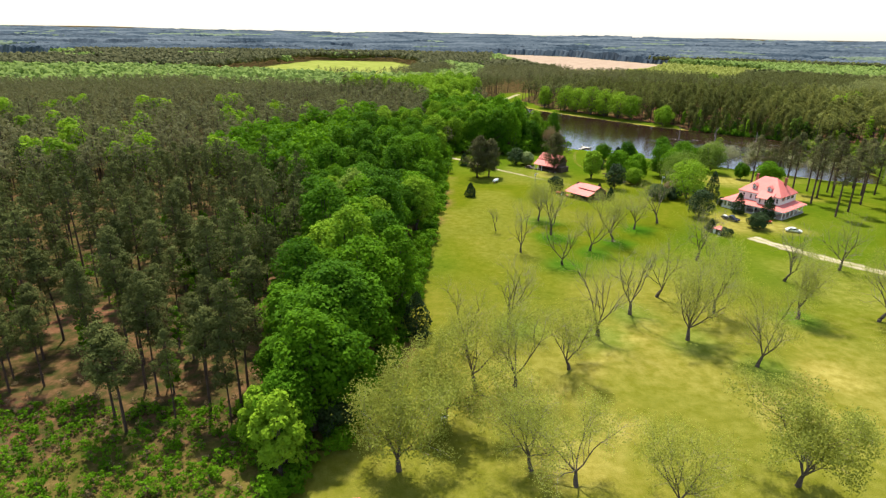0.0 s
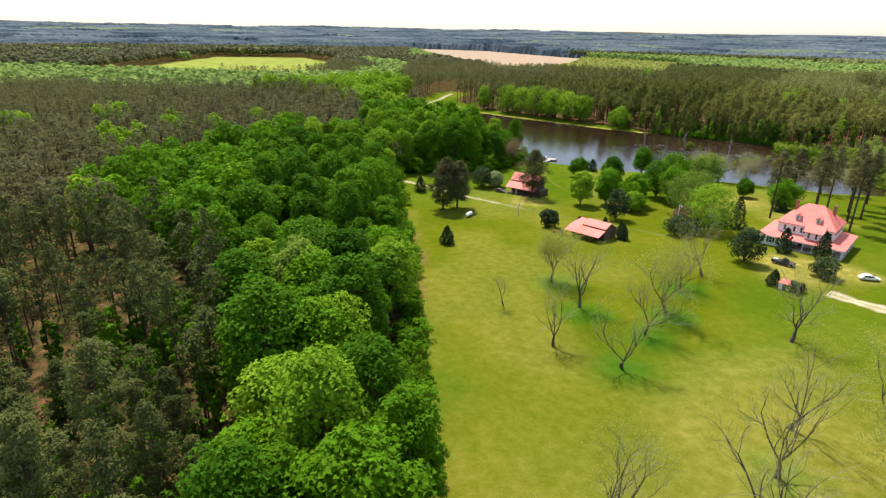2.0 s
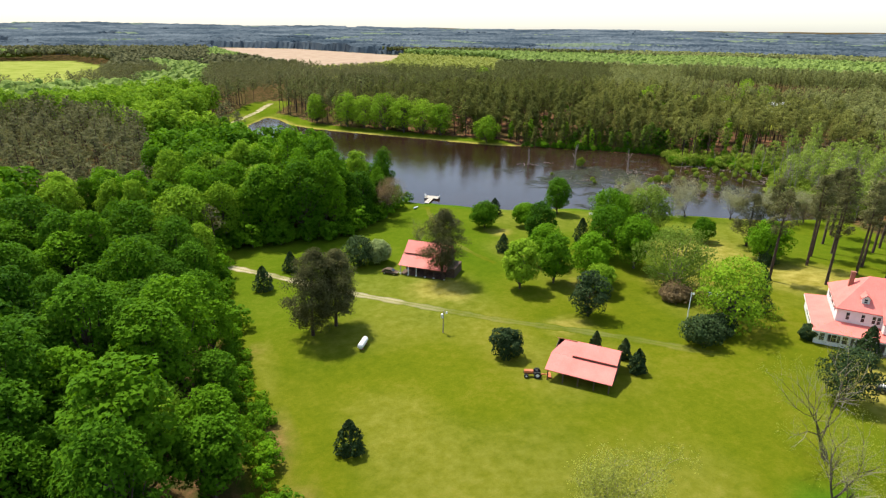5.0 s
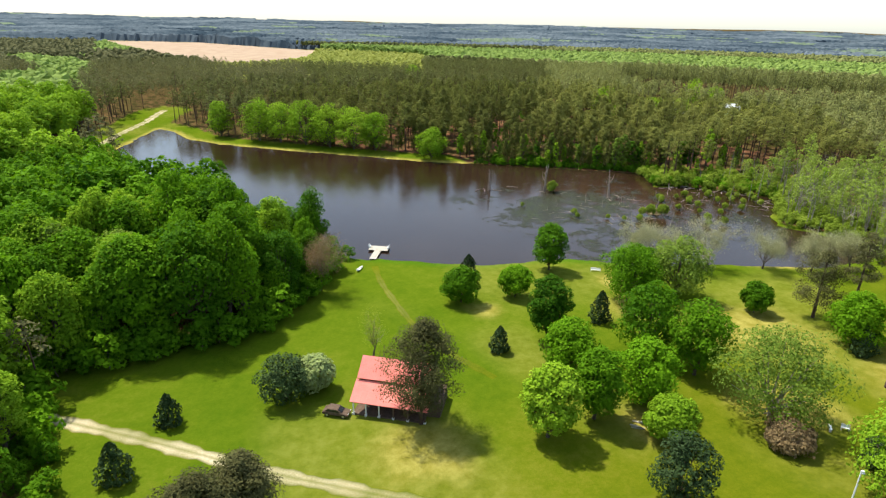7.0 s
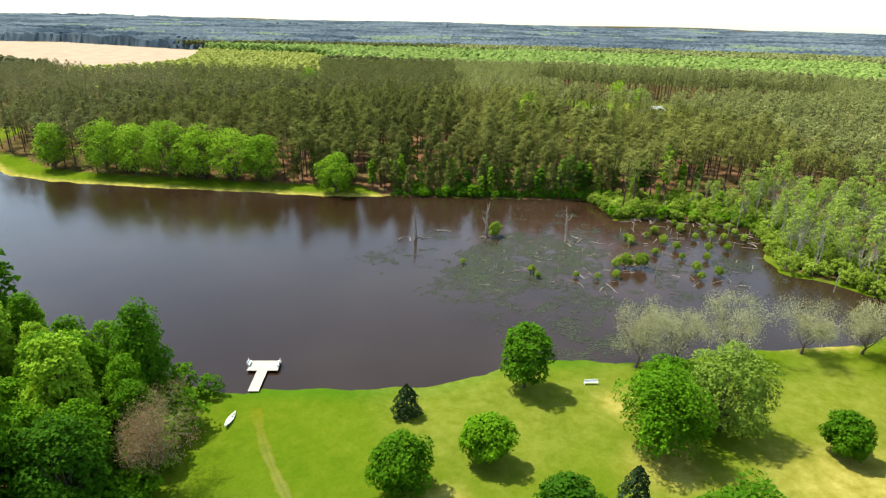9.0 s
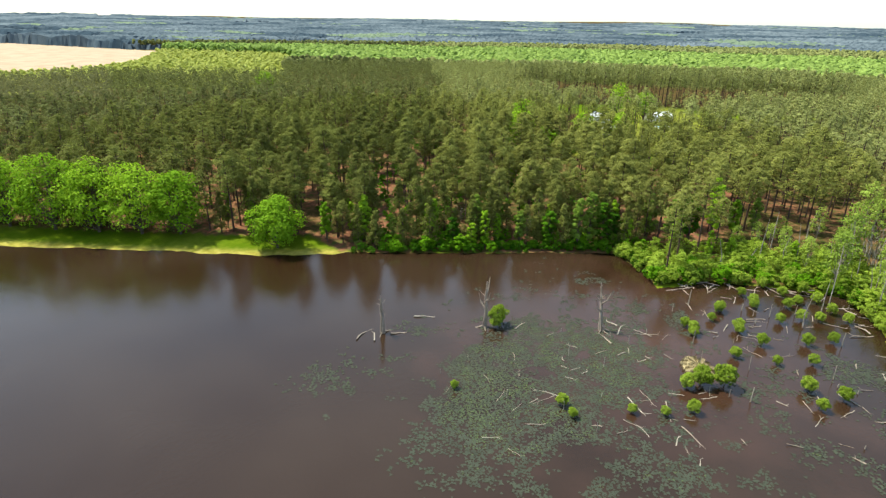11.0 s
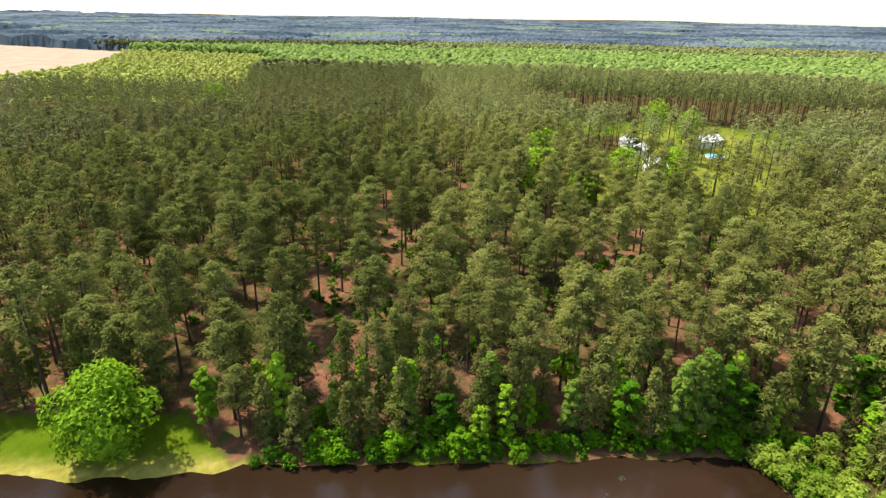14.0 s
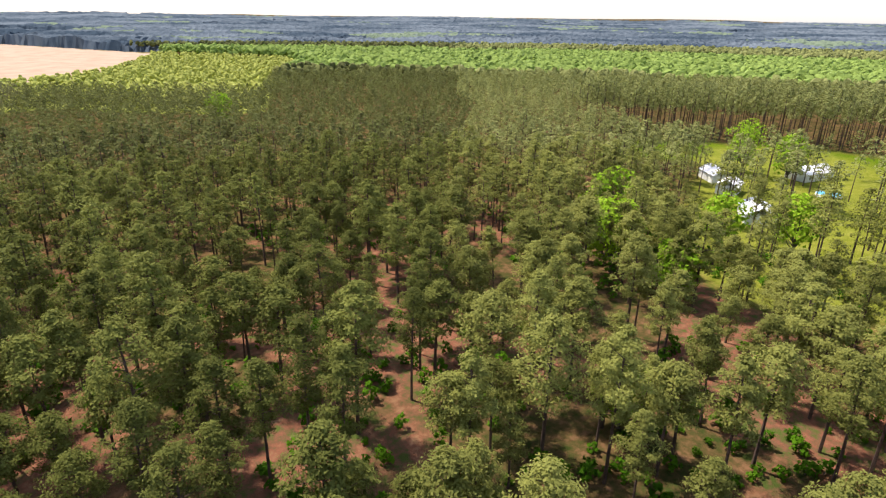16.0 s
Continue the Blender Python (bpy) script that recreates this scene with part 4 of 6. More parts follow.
for px, py, ph, sp, lf, fk in [
        (34.5, 109.2, 17, 0.9, 0.1, 3), (44.2, 119.3, 16, 0.8, 0.2, 4), (53.6, 129.1, 15, 0.8, 0.2, 3), (52.7, 107.9, 15.5, 1.2, 0.3, 6),
        (35.0, 149.6, 14, 1.25, 0.1, 3), (24.9, 158.2, 13, 1.1, 0.1, 3), (63.9, 181, 13.5, 0.9, 0.1, 4), (45.2, 160.6, 14, 1.0, 0.3, 4),
        (36.2, 174, 15, 0.7, 0.15, 4), (16.7, 112.3, 15, 1.0, 0.25, 4), (7.2, 103.5, 13, 0.7, 0.1, 3), (81, 118.5, 15, 1.0, 0.35, 4),
        (98.8, 117.8, 16, 0.9, 0.35, 4), (109.4, 148.2, 15, 1.0, 0.3, 4), (73.2, 154, 16, 0.9, 0.35, 4), (63.6, 120.8, 16, 0.9, 0.4, 4),
        (74, 188, 16, 0.9, 0.2, 3), (54, 168.9, 16, 0.9, 0.45, 4), (90, 140, 15, 1.0, 0.4, 4), (15.3, 90.4, 15, 0.9, 0.5, 4), (26, 96, 13, 1.0, 0.45, 4),
        (62, 98.2, 14.5, 1.0, 0.7, 4), (51.8, 66.9, 15, 1.1, 0.8, 5), (8.4, 90, 15, 0.9, 0.7, 4), (-3.4, 68.8, 15.5, 1.1, 1.1, 5), (3, 80, 13, 1.0, 0.8, 4),
        (33, 62, 12, 1.1, 0.5, 4), (21, 66, 13, 1.2, 0.45, 4), (15.3, 69.2, 13, 1.0, 0.4, 5), (86, 92, 14, 1.0, 0.6, 4), (108, 104, 15, 1.0, 0.5, 4)]:
    pecan(px, py, ph * 1.06, sp, lf + (0.22 if py < 125 else 0.08), fk)
pecan(34.4, 188.2, 13, 0.7, 0.95, 5, 1.0, 0.22, "half-dead leafy pecan with a rough short trunk")
pecan(19.4, 176.8, 7, 0.35, 0.1, 3, 0.4, 0.3, "thin bare young tree in the meadow")
pecan(57.5, 295.1, 8.5, 0.7, 0.3, 4, 0.4, 0.25, "thin bare tree behind the log cabin")
for px, py, ph in [(170.5, 281.5, 12), (179.5, 273, 12), (158, 290, 13), (148, 297, 13), (190, 268, 12), (140, 301.5, 12)]:
    pecan(px, py, ph, 1.2, 0.9, 5, 1.0, 0.15, "pale half-bare tree on the pond's bank")
yard_tree_spots = [(-19.5, 67.5, 12, 2.6), (-23, 72, 10, 2.4)]
pecan(-14.5, 89, 11, 0.6, 0.0, 4, 0.4, 0.2, "bare grey tree at the wood's edge")
pecan(61, 329, 14, 0.9, 0.95, 5, 1.0, 0.12, "rusty-brown budding tree at the wood's edge")


def yard_tree(x, y, H, R, mat=None, label="leafy green yard tree on the lawn", base=0.8, clumps=44, sprigs=170, size=0.42, name="yard_tree", bark=None, lobes=1.0):
    t = broad_template(rough_seed(x, y), H * 1.16, base, R * 1.28, clumps, sprigs, size, True, lobes, True, False, 0.62, 0.44)
    return tree_thing(name, label, "tree", t, (bark or M_BARK, mat or M_OAK), place(x, y, 0.3))


def evergreen(x, y, H, R, label="dark pointed evergreen on the lawn", mat=None):
    t = cone_template(rough_seed(x, y), H * 1.08, R * 1.2, 40, int(26 + 9 * R * H / 10), 0.45)
    return tree_thing("evergreen_shrub", label, "tree", t, (M_BARK, mat or M_DARK), place(x, y, 1.0))


for tx, ty, th, tr in [(86.3, 306.5, 7, 3.4), (99, 302.3, 6.5, 3.0), (118.3, 311, 11, 3.6), (91.2, 283.2, 12, 3.4), (84.3, 270.8, 9.6, 3.9), (103, 268, 12.6, 4.7),
                       (104, 258, 12.2, 4.5), (88.4, 257.4, 10.2, 4.1), (78.4, 258.8, 11, 3.2), (119.8, 286.5, 12, 5.0), (139.6, 266.8, 6.2, 2.6), (141.3, 247, 9.5, 4.4), (129, 290, 9, 4.2)]:
    yard_tree(tx, ty, th, tr, M_DEEP if rough_seed(tx, ty) % 6 == 0 else M_OAK)
yard_tree(69, 259.6, 11, 3.4, M_LIME, "light green yard tree beside a dirt patch")
yard_tree(132.3, 282.3, 12.5, 5.2, M_PALE, "grey-green leafy tree near the pond", clumps=42)
yard_tree(103, 243.6, 13, 6.8, M_PALE, "thin olive-green tree with visible pale branches", clumps=58, sprigs=150, size=0.36, bark=M_TWIG, lobes=1.1)
yard_tree(97, 222.5, 12.5, 6.4, M_LIME, "drooping yellow-green willow beside the pole", clumps=34)
yard_tree(84.6, 249.5, 6, 3.0, M_LIME, "low lime-green shrub beside the shed ruins", base=0.2, name="shrub")
yard_tree(44.4, 291.5, 5.5, 2.7, M_BLOSSOM, "round shrub with whitish blossom beside the cabin", base=0.1, name="shrub", size=0.45)
yard_tree(97.7, 238, 3.4, 2.8, M_BROWN, "low brushy brown shrub", base=0.1, name="shrub", size=0.4)
for bx, by, bh, br in [(93.8, 541, 16, 5.6), (108, 520, 18, 7.2), (116, 510, 17.5, 6.8), (125, 498, 19, 7.8), (133.5, 487, 18, 7.4), (142, 477, 17.5, 7.4), (150, 469, 16, 6.4), (165.3, 441, 12.5, 5.6)]:
    yard_tree(bx, by, bh, br, M_LIME, "rounded bright green tree on the far grassy bank", base=0.5, clumps=44, sprigs=110, size=0.58, name="bank_tree")
for cx, cy, ch, cr in [(13.2, 218.7, 5.2, 2.0), (13, 285.3, 6, 2.2), (21.5, 294.4, 5.2, 1.9), (79.6, 284.3, 5.2, 1.8), (107.7, 224.5, 10, 2.6), (107, 201.4, 7.0, 2.1),
                       (114.6, 196, 7.2, 2.2), (88.4, 180.4, 4, 1.5), (-2.7, 108.8, 9, 3.0), (106.2, 282.6, 7, 2.2), (97.6, 319, 5.5, 2.2), (138.4, 244.4, 6, 2.2), (66, 217, 4.5, 1.5), (64, 226, 4.5, 1.2), (67.5, 222, 4, 1.2)]:
    evergreen(cx, cy, ch, cr)
for tx, ty, th, tr in yard_tree_spots:
    yard_tree(tx, ty, th, tr, M_LIME, "slim bright green tree at the wood's edge", base=0.4)
for cx, cy, ch, cr in [(-14.5, 78, 6.5, 2.8), (39, 291, 7, 3.4), (74.2, 240.4, 9, 3.3), (90.8, 195.6, 8.5, 3.5), (84.8, 219.6, 5, 3.0), (48.2, 232.5, 5, 2.4), (105.7, 211.6, 2.6, 1.4),
                       (91.6, 176.6, 1.8, 1.6), (105.2, 183.8, 4.5, 2.6), (104, 228, 3.4, 2.8), (91, 221, 3.6, 2.6)]:
    yard_tree(cx, cy, ch, cr, M_DARK, "dense dark evergreen bush with glossy leaves", base=0.1, clumps=34, sprigs=140, size=0.34, name="evergreen_bush")


M_YARDPINE = leaf_material("brownish_pine_needles", (0.040, 0.042, 0.014), (0.170, 0.165, 0.062), (0.16, 0.16, 0.05), 0.2)


def yard_pine(x, y, H, base, R, seed, label, branches=40, sprigs=20):
    t = tuft_pine(seed, H, base, R, branches, sprigs, 0.40, 1.7)
    return tree_thing("pine_tree", label, "tree", t, (M_PINEBARK, M_YARDPINE), place(x, y, seed))


yard_pine(17.8, 257.6, 18.5, 1.8, 6.4, 201, "broad dark pine on the lawn beside a white tank", 90, 240)
yard_pine(23.2, 259.6, 17, 2.2, 5.6, 202, "broad dark pine on the lawn beside a white tank", 90, 240)
yard_pine(54.8, 273.4, 18.5, 3.5, 6.6, 203, "spreading pine before the log cabin", 90, 200)
for i, (px, py, ph) in enumerate([(128.8, 236.6, 24), (147.5, 251, 22), (148, 239.4, 25), (157, 244, 24), (165, 243, 25), (138, 228, 24), (152, 229, 25), (143, 218, 24),
                                  (160, 232, 23), (172, 250, 23), (150, 207, 24), (162, 218, 24), (141, 200, 22), (176, 238, 24), (184, 255, 22), (180, 222, 23), (168, 206, 24), (174, 192, 23), (156, 190, 24), (183, 240, 22)]):
    yard_pine(px, py, ph, ph * 0.50, 3.7, 210 + i, "tall pine standing on the lawn behind the house", 40, 110)
yard_pine(148.1, 258.1, 16, 3.0, 6.0, 240, "low spreading pine on the lawn near the pond", 60, 150)


# ---- low growth ----
def brush(name, x, y, scale, mats, label, category="undergrowth", temps=None, seed=3):
    rng = np.random.default_rng(seed)
    m = len(x)
    temps = temps or SHRUBS
    return scatter(name, temps, rng.integers(0, len(temps), m), with_ground(x, y), scale, rng.random(m) * 6.28, rng.random(m), mats, label, category,
                   0.8 + 0.5 * rng.random(m))


SHRUBS = [broad_template(300 + i, 2.4 + 0.4 * i, 0.0, 1.5, 12, 48, 0.26, False, 1.0, True) for i in range(4)]
SAPLINGS = [broad_template(320 + i, 7.5 + i, 0.6, 1.25, 22, 52, 0.34, False, 1.1, True) for i in range(3)]

SCRUB = [broad_template(315 + i, 1.5 + 0.3 * i, 0.0, 1.0, 7, 18, 0.27, False, 1.1, True, False, 0.8) for i in range(4)]
LOW_SHRUBS = [broad_template(310 + i, 2.4 + 0.4 * i, 0.0, 1.5, 8, 12, 0.62, False, 1.0, True) for i in range(4)]


def build_brush():
    rng = np.random.default_rng(21)
    # wood's edge along the meadow
    x, y = jitter_grid(-30, 80, 58, 352, 2.3, rng)
    d = edge_distance(MEADOW, x, y)
    ok = (~inside(MEADOW, x, y)) & (d < 5) & (zone(x, y) == OAK) & (rng.random(len(x)) < 0.75)
    brush("edge_brush", x[ok], y[ok], (0.7 + 0.8 * rng.random(ok.sum())) * np.where(y[ok] > 298, 1.7, 1.0), [M_BARK, M_OAK], "leafy brush along the wood's edge")
    # far shore thicket
    x, y = jitter_grid(60, 260, 300, 560, 2.6, rng)
    d = edge_distance(LAKE, x, y)
    out = ~inside(LAKE, x, y)
    ok = out & (d < 9) & (d > 0.3) & ((x > 183) | (y < 400) & (x < 50)) & (x + y > 555) & (rng.random(len(x)) < np.where(d < 3.5, 0.85, 0.42))
    brush("shore_thicket", x[ok], y[ok], 0.6 + 0.8 * rng.random(ok.sum()), [M_BARK, M_OAK], "leafy thicket on the pond's far shore", seed=4)
    bx, by = jitter_grid(178, 262, 340, 425, 1.5, rng)
    bd = edge_distance(LAKE, bx, by)
    low = ~inside(LAKE, bx, by) & (bd < 2.8) & (bx + by > 570) & (rng.random(len(bx)) < 0.7)
    brush("bank_brush", bx[low], by[low], 0.35 + 0.5 * rng.random(low.sum()), [M_BARK, M_DEEP], "low dark green brush overhanging the water's edge", temps=LOW_SHRUBS, seed=14)
    ok = out & (d < 16) & (d > 2) & (x > 180) & (x + y > 560) & (rng.random(len(x)) < 0.045)
    brush("shore_saplings", x[ok], y[ok], 0.8 + 0.7 * rng.random(ok.sum()), [M_BARK, M_LIME], "slim bright green saplings before the pines", "saplings", SAPLINGS, 5)
    # wet spit with lime-green willows
    x, y = jitter_grid(205, 300, 250, 385, 2.6, rng)
    d = edge_distance(LAKE, x, y)
    ok = (~inside(LAKE, x, y)) & (d < 22) & (x + y < 605) & (x - y > -150) & (y > 262) & (rng.random(len(x)) < 0.8)
    brush("willow_thicket", x[ok], y[ok], 0.9 + 0.7 * rng.random(ok.sum()), [M_BARK, M_MARSH], "lime-green willow thicket on the wet spit", seed=6)
    # undergrowth in the pine wood left of the meadow
    x, y = jitter_grid(-100, -16, 44, 150, 1.6, rng)
    zz = zone(x, y)
    low = (y < 84 + 7 * wave(x, y, 12)) & (x < -18)
    ok = ((low & (rng.random(len(x)) < 0.92)) | ((zz == PINE) & (wave(x, y, 11, 3) > 0.1) & (rng.random(len(x)) < 0.5))) & (y > 44)
    brush("pine_undergrowth", x[ok], y[ok], 0.45 + 0.7 * rng.random(ok.sum()) ** 1.5, [M_BARK, M_OAK], "green undergrowth below the pines", temps=SCRUB, seed=7)
    ok = (y < 92 + 8 * wave(x, y, 9, 4)) & (x < -20) & (rng.random(len(x)) < 0.30) & (y > 44)
    brush("dry_scrub", x[ok], y[ok], 0.25 + 0.45 * rng.random(ok.sum()), [M_BARK, M_BROWN], "brown dry scrub at the edge of the pines", temps=SCRUB, seed=17)
    # young broad-leaved growth between the pines and the belt
    x, y = jitter_grid(-85, -30, 66, 185, 3.6, rng)
    ok = (zone(x, y) > 0) & ((np.hypot((x + 47) / 1.0, (y - 148) / 2.0) < 15) | (rng.random(len(x)) < 0.10)) & (rng.random(len(x)) < 0.7)
    brush("wood_saplings", x[ok], y[ok], 0.7 + 0.6 * rng.random(ok.sum()), [M_BARK, M_OAK], "bright green saplings among the pines", "saplings", SAPLINGS, 9)
    # thin growth on the red floor of the far pines
    x, y = jitter_grid(190, 420, 380, 560, 3.4, rng)
    ok = (zone(x, y) == PINE) & (np.hypot(x - 240, y - 450) < 110) & (wave(x, y, 13, 5) > -0.25) & (rng.random(len(x)) < 0.55)
    brush("forest_undergrowth", x[ok], y[ok], 0.4 + 0.6 * rng.random(ok.sum()), [M_BARK, M_DEEP], "low green undergrowth on the red forest floor", temps=LOW_SHRUBS, seed=8)


build_brush()
for px, py, ph in [(208.5, 412.5, 9), (214, 404, 10), (210, 407, 7.5), (221, 396, 9)]:
    pecan(px, py, ph, 0.4, 0.0, 3, 0.4, 0.3, "pale leafless young tree on the far shore")
SLIM = [broad_template(330 + i, 9.5 + 1.2 * i, 0.5, 1.4 + 0.12 * i, 28, 80, 0.34, True, 1.0, True, True, 0.42, 0.5) for i in range(4)]
for k, (sx, sy, sh, look_of) in enumerate([(177.5, 434.5, 1.0, 0), (185.5, 427, 1.05, 0), (199, 413.5, .95, 0), (208, 404.5, .9, 1), (216, 395, .9, 1), (227, 382.5, 1.1, 1), (229.5, 380.5, 1.15, 1), (233, 378, .8, 2),
                                           (236, 376, .8, 2), (248.5, 364, 1.0, 2), (251, 361, 1.0, 2), (258, 357, 1.1, 0), (263, 353, 1.0, 0), (268, 349, .9, 1), (168, 459, .8, 0), (162, 463, .75, 1), (191, 421, .7, 1), (202, 408, .65, 2),
                                           (222, 389, .75, 2), (244, 370, .9, 1), (240, 379, 1.0, 0), (212, 400, .7, 0)]):
    tree_thing("young_tree", ("slim bright green young tree before the pines", "slim pale green young tree on the far shore", "bushy deep green young tree on the far shore")[look_of], "tree",
               SLIM[k % 4], [M_BARK, (M_LIME, M_PALE, M_DEEP)[look_of]], place(sx, sy, k * 1.3, sh * 1.3, wide=1.5 if look_of == 2 else 1.0), "young trees on the far shore")
for sx, sy, sh in [(309, 466, 16), (326, 478, 18), (436, 486, 18), (439, 470, 15), (305, 448, 12), (345, 455, 13), (312, 700, 17), (355, 440, 14), (258, 432, 9)]:
    yard_tree(sx, sy, sh * 1.05, sh * 0.36, M_LIME, "bright spring-green tree among the pines", base=2, clumps=28, sprigs=36, size=0.9, name="broadleaf_tree")


# ---- pond: dead trees, marsh bushes, logs, pads ----
def snag(x, y, H, forks, seed, label):
    """Dead tree in the water: a leaning splintered trunk, broken forks, thin stubs and torn slabs at the foot."""
    rng = np.random.default_rng(seed)
    lean = rng.normal(0, 0.05, 2) * H
    at = lambda u: np.array([lean[0] * u, lean[1] * u, H * u])
    pieces = [tube([at(0) - [0, 0, 1.5], at(0.3) + rng.normal(0, 0.08, 3), at(0.65) + rng.normal(0, 0.12, 3), at(1.0)], [0.50, 0.38, 0.27, 0.10], 7)]
    for k in range(forks):
        a, u = k * 2.4 + rng.random(), 0.40 + 0.16 * k
        out = np.array([math.cos(a), math.sin(a), 0.0])
        l = H * (0.26 + 0.10 * rng.random())
        p = at(u)
        pieces.append(tube([p, p + out * 0.35 * l + [0, 0, 0.35 * l], p + out * 0.55 * l + [0, 0, 0.95 * l]], [0.24, 0.17, 0.07], 5))
    for k in range(8):
        a, u = k * 2.2 + rng.random(), 0.22 + 0.7 * rng.random()
        l = 0.5 + 1.3 * rng.random() ** 2
        out = np.array([math.cos(a), math.sin(a), 0.25 + 0.5 * rng.random()])
        pieces.append(tube([at(u), at(u) + out * l * 0.5, at(u) + out * l + [0, 0, 0.15]], [0.10, 0.07, 0.025], 4))
    for k in range(6):
        a = k * 1.05 + 0.3 * rng.random()
        foot = np.array([math.cos(a) * 0.42, math.sin(a) * 0.42, 0.0])
        h = H * (0.12 + 0.32 * rng.random())
        pieces.append(tube([foot - [0, 0, 0.6], foot * 0.85 + at(h / H * 0.5), foot * 0.75 + at(h / H)], [0.24, 0.17, 0.02], 4))
    e = thing("dead_tree", label, "dead tree", pose(x, y, 0, 0, 0, seed * 40))
    part_mesh("trunk", mesh_of("trunk", *join(pieces), [M_SNAG]), e)
    base = [tube([(math.cos(a) * 0.2, math.sin(a) * 0.2, 0.4), (math.cos(a) * 1.2, math.sin(a) * 1.2, 0.12), (math.cos(a) * 2.6, math.sin(a) * 2.6, -0.15)], [0.15, 0.10, 0.03], 4)
            for a in rng.random(4) * 6.28]
    part_mesh("root", mesh_of("root", *join(base), [M_SNAG]), e)


snag(155.8, 384, 8.5, 2, 1, "broken grey dead tree standing in the pond")
snag(173, 371, 10.5, 3, 2, "forked grey dead tree in the pond beside a green bush")
snag(189.4, 352.6, 10.5, 2, 3, "tall grey dead tree standing in the pond")


def log(x, y, length, turn, r, tilt=3.0, z=0.05):
    rng = np.random.default_rng(rough_seed(x, y))
    u = np.linspace(-0.5, 0.5, 5)
    P = np.stack([u * length, rng.normal(0, 0.016 * length, 5), rng.normal(0, 0.012 * length, 5)], 1)
    k = P[3]
    side = rng.choice([-1, 1])
    V, F = join([tube(P, r * np.array([1.0, 0.9, 0.8, 0.6, 0.3]), 6),
                 tube([k, k + [0.10 * length, side * 0.08 * length, r], k + [0.17 * length, side * 0.19 * length, 3 * r]], [r * 0.45, r * 0.35, r * 0.12], 5)])
    ob = new("log", mesh_of("log", V, F, [M_DEADWOOD if rng.random() < 0.3 else M_SNAG]))
    ob.matrix_basis = pose(x, y, z, 0, tilt, turn)
    tagged(ob, "weathered bent log lying in the shallow pond", "log", "logs in the pond")


def stump(x, y, H, r):
    bm = bmesh.new()
    rod(bm, (0, 0, -1.2), (0.05 * H, 0.03 * H, H), r, r * 0.55, 6)
    ob = part("stump", bm, M_DEADWOOD, None)
    ob.matrix_basis = pose(x, y, 0, 0, 0, x * 50)
    tagged(ob, "thin broken grey stub standing in the water", "stump", "stubs in the pond")


MARSH_BUSHES = [broad_template(340 + i, 2.5 + 0.25 * i, 0.45, 1.3, 18, 100, 0.20, False, 1.0, True, False, 0.8) for i in range(3)]


def marsh_bush(x, y, s):
    t = MARSH_BUSHES[rough_seed(x, y) % 3]
    e = thing("marsh_bush", "small round yellow-green bush standing in the pond", "bush", Matrix.LocRotScale((x, y, -0.1), Euler((0, 0, x)), (1.12 * s, 1.12 * s, 1.15 * s)), "bushes in the pond")
    part_mesh("stem", mesh_of("stem", *t[0], [M_BARK]), e)
    part_mesh("crown", mesh_of("crown", *t[1], [M_MARSH]), e)


for bx, by, s in [(204, 341, .7), (201.6, 338, .75), (211, 338, .7), (216, 338.5, .75), (209.6, 331.7, .75), (224, 333.5, .7), (199, 328.7, .8), (207.7, 326.5, .8), (230, 328, .9), (225.4, 324, .8),
                  (184.5, 329.5, 1.3), (187, 326.5, 1.5), (182, 331, 1.0), (196.5, 315.3, 1.0), (192, 312, .8), (219.5, 316.4, .8), (214.4, 320, .8), (161.5, 343.8, .8), (160, 340.8, .6),
                  (168.2, 334.4, .6), (171.6, 330.2, .6), (175.7, 327.1, .8), (175.8, 369.6, 1.5), (174.2, 369, .9), (197.8, 310, .9), (238, 324, .9), (231.8, 316.3, .8), (234, 320, .8), (152, 360, .5), (203, 338.7, .8), (217.5, 338.6, .8), (226.8, 334.5, .85), (211, 332.4, .8), (236, 331, .9), (238, 336, .9), (229, 338, .8), (221, 327, .7), (234, 327, .8), (228, 321, .8), (241, 328, 1.0), (207, 317, .7), (202, 322, .6)]:
    marsh_bush(bx, by, s)

MARSH = [(141, 352), (147, 339), (158, 327), (170, 316), (186, 300), (205, 296), (222, 309), (242, 322), (232, 338), (215, 346), (200, 346), (188, 358), (166, 368), (152, 366)]


